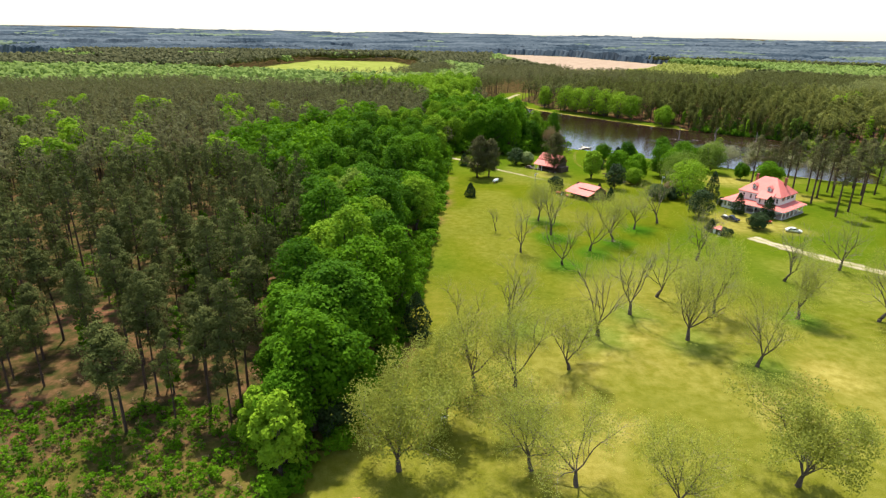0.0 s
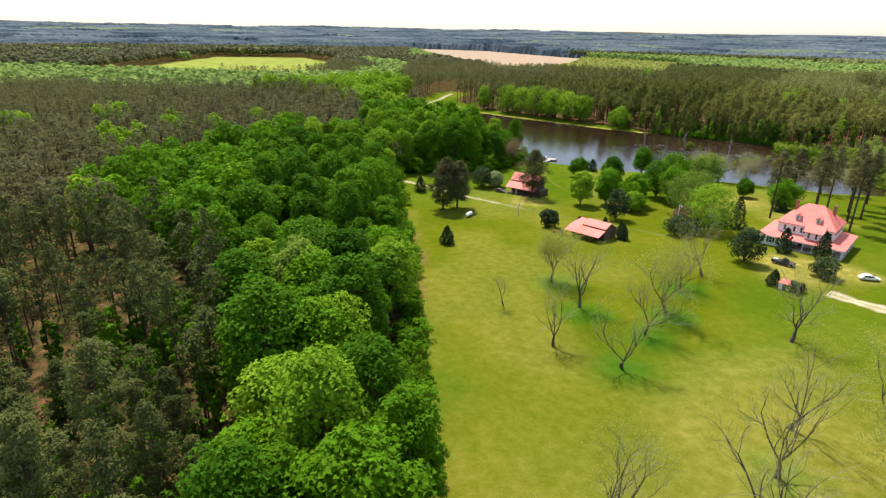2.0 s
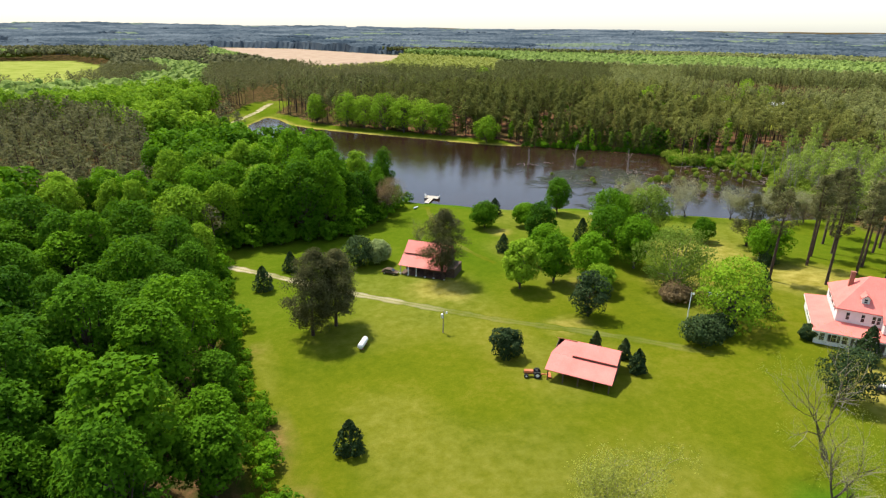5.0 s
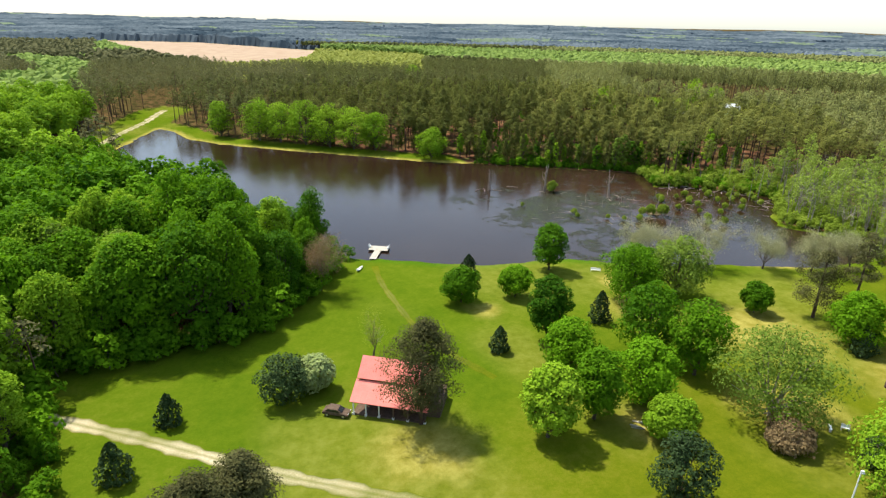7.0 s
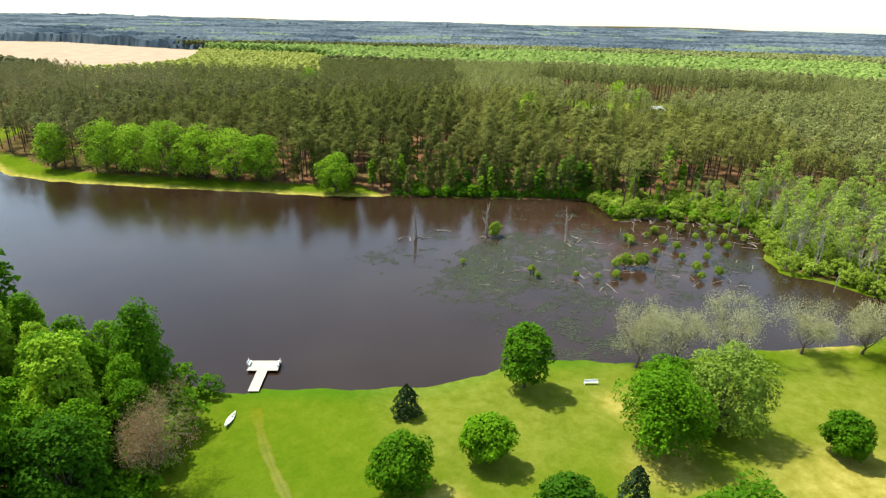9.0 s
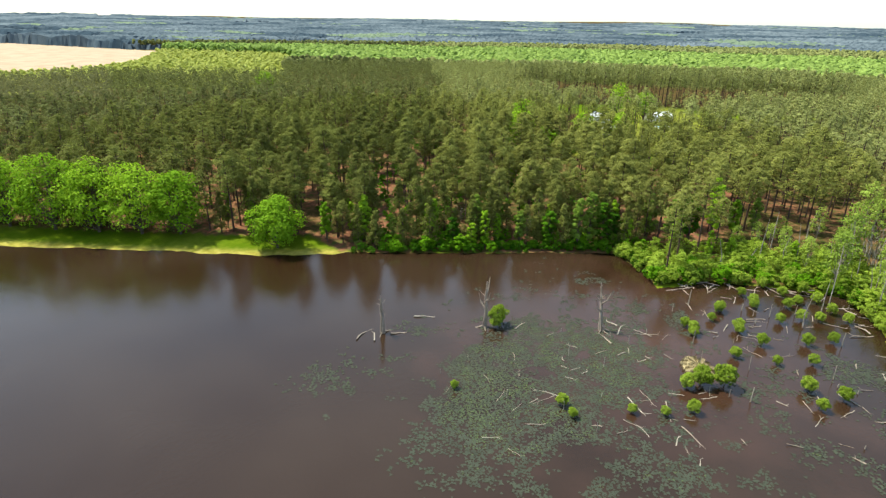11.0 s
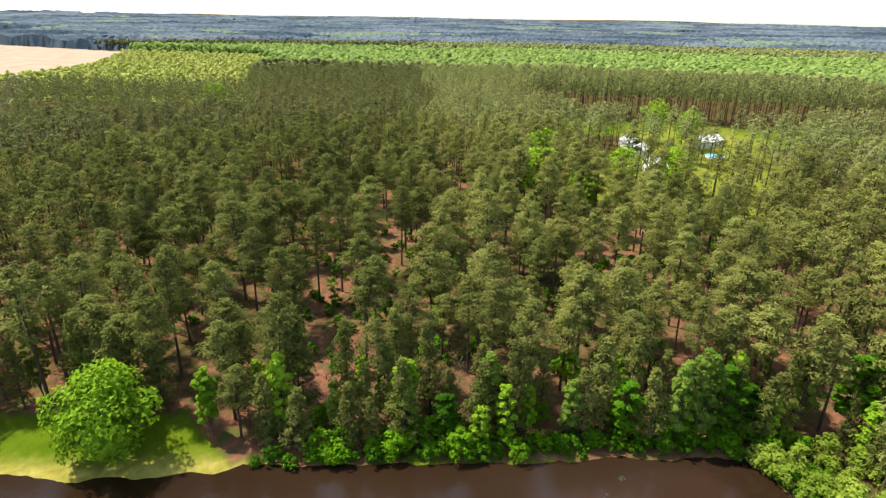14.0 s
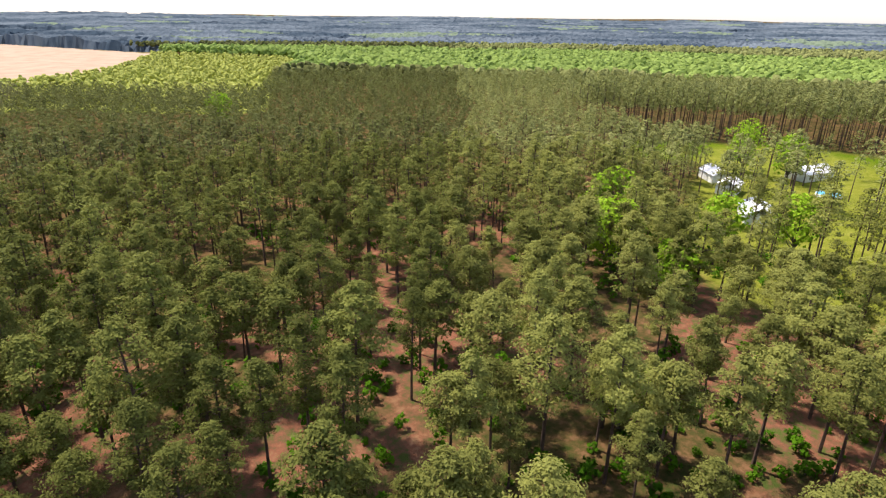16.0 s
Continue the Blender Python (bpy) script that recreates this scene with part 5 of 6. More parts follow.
def build_marsh():
    rng = np.random.default_rng(31)
    n = 0
    while n < 95:
        x, y = rng.uniform(145, 238), rng.uniform(300, 366)
        if inside(MARSH, np.array([x]), np.array([y]))[0]:
            log(x, y, 1.8 + 4.6 * rng.random() ** 2, rng.random() * 360, 0.05 + 0.07 * rng.random(), rng.normal(0, 4))
            n += 1
    n = 0
    while n < 34:
        x, y = rng.uniform(145, 238), rng.uniform(300, 366)
        if inside(MARSH, np.array([x]), np.array([y]))[0]:
            stump(x, y, 0.6 + 3.4 * rng.random() ** 2, 0.08 + 0.08 * rng.random())
            n += 1
    for x, y, l, t in [(152.6, 386.5, 5.5, 20), (153.5, 384, 4.0, 50), (158, 381.5, 3.5, -30), (167, 383, 5, -40), (178.5, 366, 3.5, 10), (192.6, 350, 5, 20), (187, 350, 4, 60), (194, 353, 3.5, 80)]:
        log(x, y, l, t, 0.16)
    # tangle of drift logs at the swamp's edge
    n = 0
    while n < 34:
        x, y = rng.uniform(208, 246), rng.uniform(312, 350)
        if edge_distance(LAKE, np.array([x]), np.array([y]))[0] < 5 and inside(LAKE, np.array([x]), np.array([y]))[0]:
            log(x, y, 2.5 + 4.5 * rng.random(), rng.random() * 360, 0.09 + 0.08 * rng.random(), rng.normal(0, 5), 0.15)
            n += 1
    # floating weed in a loose mat, and darker weed below it
    X, Y = jitter_grid(130, 215, 296, 385, 0.36, rng)
    core = inside(LAKE, X, Y) & (edge_distance(LAKE, X, Y) > 0.5)
    mid = smooth(16, 0, np.hypot((X - 168) / 1.3, (Y - 350) / 0.8) - 11)
    f = 0.7 * wave(X, Y, 7, 1) + 0.7 * wave(X, Y, 2.3, 2) + 0.5 * wave(X, Y, 0.9, 3) + 1.35 * mid - 1.0
    pads = solid("water_pads", (0.034, 0.056, 0.024), (0.100, 0.125, 0.052), 0.6, 1.0, spec=0.0)
    sunk = solid("sunken_weed", (0.022, 0.026, 0.019), (0.046, 0.054, 0.038), 0.4, 0.8, spec=0.1)
    for key, label, mat, low, z, keep, size in (("water_weed", "mat of grey-green floating water weed", pads, 0.0, 0.06, 0.62, 0.27),
                                                ("sunken_weed", "dark blue-green weed just below the pond's surface", sunk, -0.85, 0.03, 0.70, 0.55)):
        ok = core & (f > low) & (rng.random(len(X)) < keep * smooth(low, low + 1.1, f))
        P = np.stack([X[ok], Y[ok], z + 0.02 * rng.random(ok.sum())], 1)
        N = unit(np.array([[0, 0, 1.0]]) + 0.03 * rng.normal(size=P.shape))
        V, F = cards(P, N, size, 0.95, rng, None, True)
        tagged(new(key, mesh_of(key, V, F, [mat])), label, "water plants", kind="stuff")


build_marsh()


def build_islet(x, y, r):
    """A hummock of pale dead grass that stands out of the pond."""
    rng = np.random.default_rng(51)
    e = thing("marsh_islet", "hummock of pale dead grass in the pond", "islet", pose(x, y, 0, 0, 0, 35))
    rings, sides = 6, 22
    V = [(0, 0, 0.5)]
    for i in range(1, rings + 1):
        for j in range(sides):
            a = 2 * math.pi * j / sides
            q = r * i / rings * (1 + 0.14 * math.sin(2 * a + 1) + 0.08 * math.sin(5 * a))
            V.append((1.35 * q * math.cos(a), q * math.sin(a), 0.55 * (1 - (i / rings) ** 2) - 0.12 + 0.05 * rng.random()))
    F = [(0, 1 + j, 1 + (j + 1) % sides) for j in range(sides)]
    for i in range(rings - 1):
        for j in range(sides):
            p, q = 1 + i * sides + j, 1 + i * sides + (j + 1) % sides
            F += [(p, p + sides, q + sides), (p, q + sides, q)]
    straw = solid("dead_grass", (0.20, 0.16, 0.085), (0.40, 0.33, 0.19), 2.0, 0.95, fine=12, spec=0.1)
    part_mesh("mound", mesh_of("mound", np.array(V), np.array(F), [straw]), e)
    a, q = rng.random(1500) * 6.28, r * np.sqrt(rng.random(1500))
    P = np.stack([1.35 * q * np.cos(a), q * np.sin(a), 0.45 * (1 - (q / r) ** 2) + 0.12], 1)
    N = unit(np.stack([np.cos(a * 7), np.sin(a * 7), 0.25 + 0 * a], 1))
    part_mesh("grass", mesh_of("grass", *cards(P, N, 0.55, 0.22, rng, np.array([[0, 0, 1.0]]) + 0 * P, True), [straw]), e)


build_islet(189.5, 332, 3.2)


def build_stems():
    """Pale dead stems that stand in the swamp."""
    rng = np.random.default_rng(41)
    pieces = []
    while len(pieces) < 230:
        x, y = rng.uniform(205, 285), rng.uniform(255, 352)
        if (zone(np.array([x]), np.array([y]))[0] != SWAMP and rng.random() < 0.85) or (y > 322 and rng.random() < 0.9):
            continue
        H, z = 5 + 10 * rng.random(), ground_z(x, y)
        pieces.append(tube([(x, y, z - 0.5), (x + rng.normal(0, 0.2), y + rng.normal(0, 0.2), z + H / 2), (x + rng.normal(0, 0.6), y + rng.normal(0, 0.6), z + H)], [0.16, 0.11, 0.04], 5))
    V, F = join(pieces)
    tagged(new("dead_stems", mesh_of("dead_stems", V, F, [M_DEADWOOD])), "pale dead stems standing in the swamp", "dead trees", kind="stuff")


build_stems()


def build_bare_swamp():
    """Pale leafless trees among the swamp's stems."""
    rng = np.random.default_rng(43)
    temps = [bare_template(400 + i, 11 + i, 0.55, 3, 0.4, 0.3)[:2] for i in range(4)]
    x, y = jitter_grid(206, 290, 250, 350, 6.5, rng)
    ok = (zone(x, y) == SWAMP) & (y < 322) & (rng.random(len(x)) < 0.42)
    x, y, m = x[ok], y[ok], ok.sum()
    scatter("bare_swamp_trees", temps, rng.integers(0, 4, m), with_ground(x, y), 0.7 + 0.4 * rng.random(m), rng.random(m) * 6.28, rng.random(m),
            [M_TWIG, M_DEADWOOD], "pale leafless trees standing in the swamp", "trees")


build_bare_swamp()


# ---- tracks ----
def build_track(name, pts, half, sand, label):
    pts = np.array(pts, float)
    seg = np.r_[0, np.cumsum(np.hypot(*np.diff(pts, axis=0).T))]
    s = np.arange(0, seg[-1], 1.2)
    cx, cy = np.interp(s, seg, pts[:, 0]), np.interp(s, seg, pts[:, 1])
    k = np.ones(9) / 9
    cx[4:-4], cy[4:-4] = np.convolve(cx, k, "valid"), np.convolve(cy, k, "valid")
    dx, dy = np.gradient(cx), np.gradient(cy)
    L = np.hypot(dx, dy)
    cross = np.array([-1.5, -1.0, -0.55, 0, 0.55, 1.0, 1.5])
    prof = np.array([0.0, 0.75, 1.0, 0.45, 1.0, 0.75, 0.0])
    wob = 1 + 0.18 * np.sin(s * 0.7) + 0.12 * np.sin(s * 1.9)
    X = cx[:, None] - dy[:, None] / L[:, None] * cross * half * wob[:, None]
    Y = cy[:, None] + dx[:, None] / L[:, None] * cross * half * wob[:, None]
    Z = height(X, Y) + 0.05 - 0.03 * (np.abs(cross) > 1.2)
    amount = np.interp(s, seg, sand)
    S = np.clip(prof[None] * amount[:, None] * (0.8 + 0.35 * wave(X, Y, 1.7, 3) + 0.25 * wave(X, Y, 5, 1)), 0, 1)
    n, m = X.shape
    i = (np.arange(n - 1)[:, None] * m + np.arange(m - 1)[None]).ravel()
    F = np.stack([i, i + m, i + m + 1, i + 1], -1)
    me = mesh_of(name, np.stack([X, Y, Z], -1).reshape(-1, 3), F, [M_GROUND], smooth_shade=True)
    me.attributes.new("sand", "FLOAT", "POINT").data.foreach_set("value", S.ravel().astype(np.float32))
    tagged(new(name, me), label, "track", kind="structure")


build_track("road_1", [(-4, 316), (4.5, 307.5), (13.2, 297.4), (21.6, 287.4), (33, 273), (40.5, 265), (48, 256), (56, 247), (64, 239.5), (71, 232), (80, 221), (86, 213)],
            0.95, [1, 1, 1, .85, .7, .45, .22, .1, .06, .1, .06, .0], "pale sandy track across the meadow")
build_track("road_2", [(99, 175), (103, 167), (110, 158), (120.7, 146), (135, 129), (160, 100)], 1.7, [.8, 1, 1, 1, 1, 1], "pale sandy drive towards the white house")
build_track("road_3", [(24, 511), (44, 561), (72, 617), (84, 640)], 1.6, [.8, .8, .8, .7], "sandy track on the pond's grassy dam")

build_track("road_4", [(80, 337), (76, 326.5), (73.4, 314.6), (71.4, 304.8), (70.6, 298), (71, 288), (73, 277)], 0.55, [.0, .05, .07, .07, .06, .04, .0], "faint worn wheel track across the lawn")

# ---- buildings ----
M_WHITE = solid("white_boards", (0.66, 0.66, 0.63), (0.80, 0.80, 0.77), 1.2, 0.6, fine=14)
M_GLASS = solid("dark_glass", (0.012, 0.014, 0.018), (0.03, 0.035, 0.04), 1.0, 0.08, spec=0.6)
M_SHUT = solid("black_shutters", (0.012, 0.013, 0.014), (0.03, 0.03, 0.032), 2.0, 0.5)
M_BRICK = solid("red_brick", (0.20, 0.075, 0.05), (0.36, 0.15, 0.10), 3.0, 0.9, bump=0.5)
M_LOGS = solid("dark_boards", (0.045, 0.028, 0.018), (0.14, 0.09, 0.06), 2.0, 0.9, bump=0.5)
M_STEEL = solid("white_steel", (0.70, 0.71, 0.70), (0.82, 0.82, 0.80), 1.0, 0.35)
M_RUBBER = solid("tyre_rubber", (0.012, 0.012, 0.012), (0.03, 0.03, 0.03), 4.0, 0.9)
M_RIM = solid("steel_rim", (0.35, 0.35, 0.36), (0.55, 0.55, 0.56), 4.0, 0.3, metal=0.9)
M_NAVY = solid("navy_paint", (0.012, 0.013, 0.035), (0.022, 0.024, 0.055), 0.5, 0.2, spec=0.6)
M_REDCAR = solid("red_paint", (0.50, 0.012, 0.012), (0.62, 0.02, 0.02), 0.5, 0.2, spec=0.6)
M_ORANGE = solid("faded_orange_paint", (0.40, 0.10, 0.04), (0.55, 0.18, 0.08), 1.0, 0.5)
M_PLANK = solid("bleached_planks", (0.26, 0.23, 0.19), (0.50, 0.46, 0.39), 1.5, 0.9, bump=0.4)
M_GREYROOF = solid("white_metal_roof", (0.66, 0.67, 0.68), (0.80, 0.81, 0.82), 0.5, 0.4)
M_BLUE = solid("blue_cover", (0.05, 0.30, 0.45), (0.10, 0.42, 0.58), 1.0, 0.5)


def roof_material():
    m, nt, bsdf, out = nodes_of("red_metal_roof")
    coord = nt.nodes.new("ShaderNodeTexCoord").outputs["Object"]
    a, b = noise_of(nt, 0.35, 5, 0.6, coord), noise_of(nt, 4.0, 4, 0.7, coord)
    f = mathn(nt, "ADD", mathn(nt, "MULTIPLY", a, 0.6), mathn(nt, "MULTIPLY", b, 0.4))
    nt.links.new(ramp_of(nt, f, [(0.3, (0.60, 0.145, 0.12)), (0.7, (0.74, 0.225, 0.19))]), bsdf.inputs["Base Color"])
    bsdf.inputs["Roughness"].default_value = 0.6
    bsdf.inputs["Specular IOR Level"].default_value = 0.2
    w = nt.nodes.new("ShaderNodeTexWave")
    w.inputs["Scale"].default_value = 0.8
    nt.links.new(coord, w.inputs["Vector"])
    nt.links.new(bump_of(nt, w.outputs["Fac"], 0.25, 0.04), bsdf.inputs["Normal"])
    return m


M_ROOF = roof_material()


def window(parent, u, v, z, w, h, facing, shutters=True, matrix=None):
    """A sash window on a wall: facing 0 looks to -v, 1 to -u, 2 to +u."""
    m = Matrix.Translation((u, v, z)) @ Matrix.Rotation(radians({0: 0, 1: -90, 2: 90}[facing]), 4, "Z")
    bm = boxes((-w / 2 - .08, w / 2 + .08, -0.07, 0.03, h / 2, h / 2 + .09), (-w / 2 - .08, w / 2 + .08, -0.10, 0.03, -h / 2 - .09, -h / 2),
               (-w / 2 - .08, -w / 2, -0.07, 0.03, -h / 2, h / 2), (w / 2, w / 2 + .08, -0.07, 0.03, -h / 2, h / 2), (-w / 2, w / 2, -0.06, 0.02, -0.03, 0.03))
    f = part("window", bm, M_WHITE, parent)
    f.matrix_basis = m
    part("pane", boxes((-w / 2, w / 2, -0.035, 0.0, -h / 2, h / 2)), M_GLASS, f)
    if shutters:
        for s in (-1, 1):
            x0 = s * (w / 2 + .10 + .25)
            part("shutter", boxes((x0 - .24, x0 + .24, -0.06, 0.0, -h / 2, h / 2)), M_SHUT, f)
    return f


def hip(parent, name, u0, u1, v0, v1, z0, ru0, ru1, rv, z1, thick=0.18):
    """A hipped roof in one mesh: four slopes over an outline, up to a ridge."""
    bm = bmesh.new()
    a, b, c, d, e, f = (u0, v0, z0), (u1, v0, z0), (u1, v1, z0), (u0, v1, z0), (ru0, rv, z1), (ru1, rv, z1)
    for pts in ((a, b, f, e), (b, c, f), (c, d, e, f), (d, a, e)):
        slab(bm, pts, thick)
    return part(name, bm, M_ROOF, parent)


def build_house():
    g = ground_z(112, 206)
    e = thing("farmhouse", "white two-storey farmhouse with a red metal hipped roof and wrap-around porch", "house", pose(110.7, 210.1, g, 0, 0, -51.7))
    W, D, E, T = 14.3, 13.0, 6.6, 11.8
    wall = part("wall", boxes((0, W, 0, 0.25, 0, E), (0, W, D - 0.25, D, 0, E), (0, 0.25, 0.25, D - 0.25, 0, E), (W - 0.25, W, 0.25, D - 0.25, 0, E)), M_WHITE, e)
    hip(e, "roof", -0.4, W + 0.4, -0.4, D + 0.4, E, 5.2, 9.4, D / 2, T)
    part("attic_floor", boxes((0.2, W - .2, .2, D - .2, E - .15, E)), M_WHITE, e)
    # lower roof all round
    o, zi, zo = 4.0, 3.72, 3.0
    bm = bmesh.new()
    A, B, C, Dd = (-o, -4.8), (W + o, -4.8), (W + o, D + 1), (-o, D + 1)
    a, b, c, d = (0, 0), (W, 0), (W, D), (0, D)
    for p, q, r, s in ((A, B, b, a), (B, C, c, b), (Dd, A, a, d)):
        slab(bm, [(*p, zo), (*q, zo), (*r, zi), (*s, zi)], 0.14)
    part("porch_roof", bm, M_ROOF, e)
    part("fascia", boxes((-o, W + o, -4.84, -4.78, zo - .32, zo - .14), (-o - .05, -o, -4.78, D + 1, zo - .32, zo - .14), (W + o, W + o + .05, -4.78, D + 1, zo - .32, zo - .14)), M_WHITE, e)
    # enclosed wing
    part("wing_wall", boxes((-o + .5, -o + .7, -4.2, D + .6, 0, zo), (-o + .7, 2.6, -4.2, -4.0, 0, zo), (2.4, 2.6, -4.0, 0, 0, zo)), M_WHITE, e)
    part("porch_floor", boxes((2.6, W + o - .3, -4.6, 0, 0, 0.45), (W, W + o - .3, 0, D, 0, 0.45)), M_PLANK, e)
    part("step", boxes((5.6, 8.0, -5.3, -4.6, 0, 0.28)), M_PLANK, e)
    for u in (3.2, 5.4, 8.2, 10.6, 13.0, 15.6, 17.7):
        bm = boxes((u - .13, u + .13, -4.5, -4.24, .45, zo - .1), (u - .2, u + .2, -4.57, -4.17, .45, .62), (u - .2, u + .2, -4.57, -4.17, zo - .3, zo - .12))
        part("column", bm, M_WHITE, e)
    for v in (-1.6, 1.6, 4.8, 8.0, 11.5):
        part("column", boxes((W + o - .7, W + o - .44, v - .13, v + .13, .45, zo - .1), (W + o - .77, W + o - .37, v - .2, v + .2, .45, .62)), M_WHITE, e)
    # front bay on the upper storey
    part("bay", boxes((7.6, 11.9, -2.3, 0, 3.6, 5.9)), M_WHITE, e)
    bm = bmesh.new()
    slab(bm, [(7.2, -2.8, 5.75), (12.3, -2.8, 5.75), (12.3, 1.4, 7.9), (7.2, 1.4, 7.9)], 0.16)
    part("bay_roof", bm, M_ROOF, e)
    for u in (1.9, 4.4, 6.2, 7.0):
        window(wall, u, -0.02, 5.15, 0.55, 1.5, 0, False)
    for u in (8.7, 10.6):
        window(wall, u, -2.33, 4.75, 0.5, 1.5, 0, False)
    for u in (12.4, 13.5):
        window(wall, u, -0.02, 5.15, 0.55, 1.5, 0, False)
    for v in (3, 6.5, 10):
        window(wall, -0.02, v, 5.7, 0.9, 1.4, 1)
        window(wall, W + .02, v, 5.7, 0.9, 1.4, 2)
        window(wall, -o + .48, v - 2, 1.8, 0.9, 1.6, 1)
    for u in (-2.2, -0.2, 1.6):
        window(wall, u, -4.23, 1.75, 0.85, 1.7, 0, u == -0.2)
    for u in (4.2, 9.6, 12.2):
        window(wall, u, -0.02, 2.0, 0.95, 1.8, 0)
    door = part("door", boxes((6.2, 7.4, -0.06, 0.0, .45, 2.75)), M_SHUT, e)
    part("door_frame", boxes((6.02, 6.2, -0.08, 0, .45, 2.9), (7.4, 7.58, -0.08, 0, .45, 2.9), (6.2, 7.4, -0.08, 0, 2.75, 2.9)), M_WHITE, door)
    # dormers
    for u in (4.4, 9.6):
        body = part("dormer", boxes((u - .65, u + .65, 1.2, 3.6, 7.6, 9.0)), M_WHITE, e)
        bm = bmesh.new()
        for s in (-1, 1):
            slab(bm, [(u, .9, 9.65), (u, 4.2, 9.65), (u + s * .9, 4.2, 8.85), (u + s * .9, .9, 8.85)][::s], 0.1)
        bmt = bmesh.new()
        t = [bmt.verts.new(p) for p in ((u - .65, 1.2, 9.0), (u + .65, 1.2, 9.0), (u, 1.2, 9.55), (u - .65, 3.6, 9.0), (u + .65, 3.6, 9.0), (u, 3.6, 9.55))]
        for q in ((0, 1, 2), (3, 5, 4), (0, 3, 4, 1), (1, 4, 5, 2), (0, 2, 5, 3)):
            bmt.faces.new([t[i] for i in q])
        part("gable", bmt, M_WHITE, body)
        part("dormer_roof", bm, M_ROOF, body)
        window(body, u, 1.18, 8.35, 0.5, 0.8, 0, False)
    for u, v in ((2.4, 7.0), (11.9, 8.0)):
        ch = part("chimney", boxes((u - .38, u + .38, v - .32, v + .32, E, 11.9)), M_BRICK, e)
        part("cap", boxes((u - .46, u + .46, v - .4, v + .4, 11.9, 12.1)), M_BRICK, ch)


build_house()


def build_barn():
    g = ground_z(56, 220) - 0.05
    e = thing("barn", "open brown board barn with a stepped salmon-red metal roof", "barn", pose(49.9, 222.0, g, 0, 0, -51.7))
    L = 10.8
    z = lambda v: v
    bm = bmesh.new()
    slab(bm, [(-.4, -.2, 2.2), (L + .3, -.2, 2.2), (L + .3, 3.9, 3.45), (-.4, 3.9, 3.45)], 0.1)
    part("lean_to_roof", bm, M_ROOF, e)
    bm = bmesh.new()
    slab(bm, [(-.4, 3.92, 3.46), (3.4, 3.92, 3.46), (3.4, 7.0, 4.75), (1.1, 7.0, 4.75)], 0.1)
    slab(bm, [(3.42, 3.7, 3.85), (L + .3, 3.7, 3.85), (L + .3, 7.0, 5.0), (3.42, 7.0, 5.0)], 0.1)
    part("upper_roof", bm, M_ROOF, e)
    bm = bmesh.new()
    slab(bm, [(-.4, 7.02, 4.9), (L + .3, 7.02, 4.9), (L + .3, 11.2, 2.6), (-.4, 11.2, 2.6)], 0.1)
    part("back_roof", bm, M_ROOF, e)
    part("step_board", boxes((3.4, L + .2, 3.72, 3.8, 3.4, 3.8)), M_LOGS, e)
    for u in (0, L - .12):
        bm = bmesh.new()
        f = [(u, 3.8, 0), (u, 11, 0), (u, 11, 2.6), (u, 7, 4.75), (u, 3.8, 3.4)]
        vs = [bm.verts.new(p) for p in f] + [bm.verts.new((p[0] + .12, p[1], p[2])) for p in f]
        bm.faces.new(vs[:5][::-1]), bm.faces.new(vs[5:])
        for i in range(5):
            bm.faces.new((vs[i], vs[(i + 1) % 5], vs[5 + (i + 1) % 5], vs[5 + i]))
        part("end_wall", bm, M_LOGS, e)
    part("back_wall", boxes((.12, L - .12, 10.9, 11, 0, 2.6)), M_LOGS, e)
    part("inner_wall", boxes((.12, L - .12, 4.2, 4.3, 0, 3.3)), M_LOGS, e)
    for u in (0.1, 2.8, 5.4, 8.1, L - .2):
        part("post", boxes((u - .09, u + .09, .05, .23, 0, 2.2)), M_LOGS, e)


build_barn()


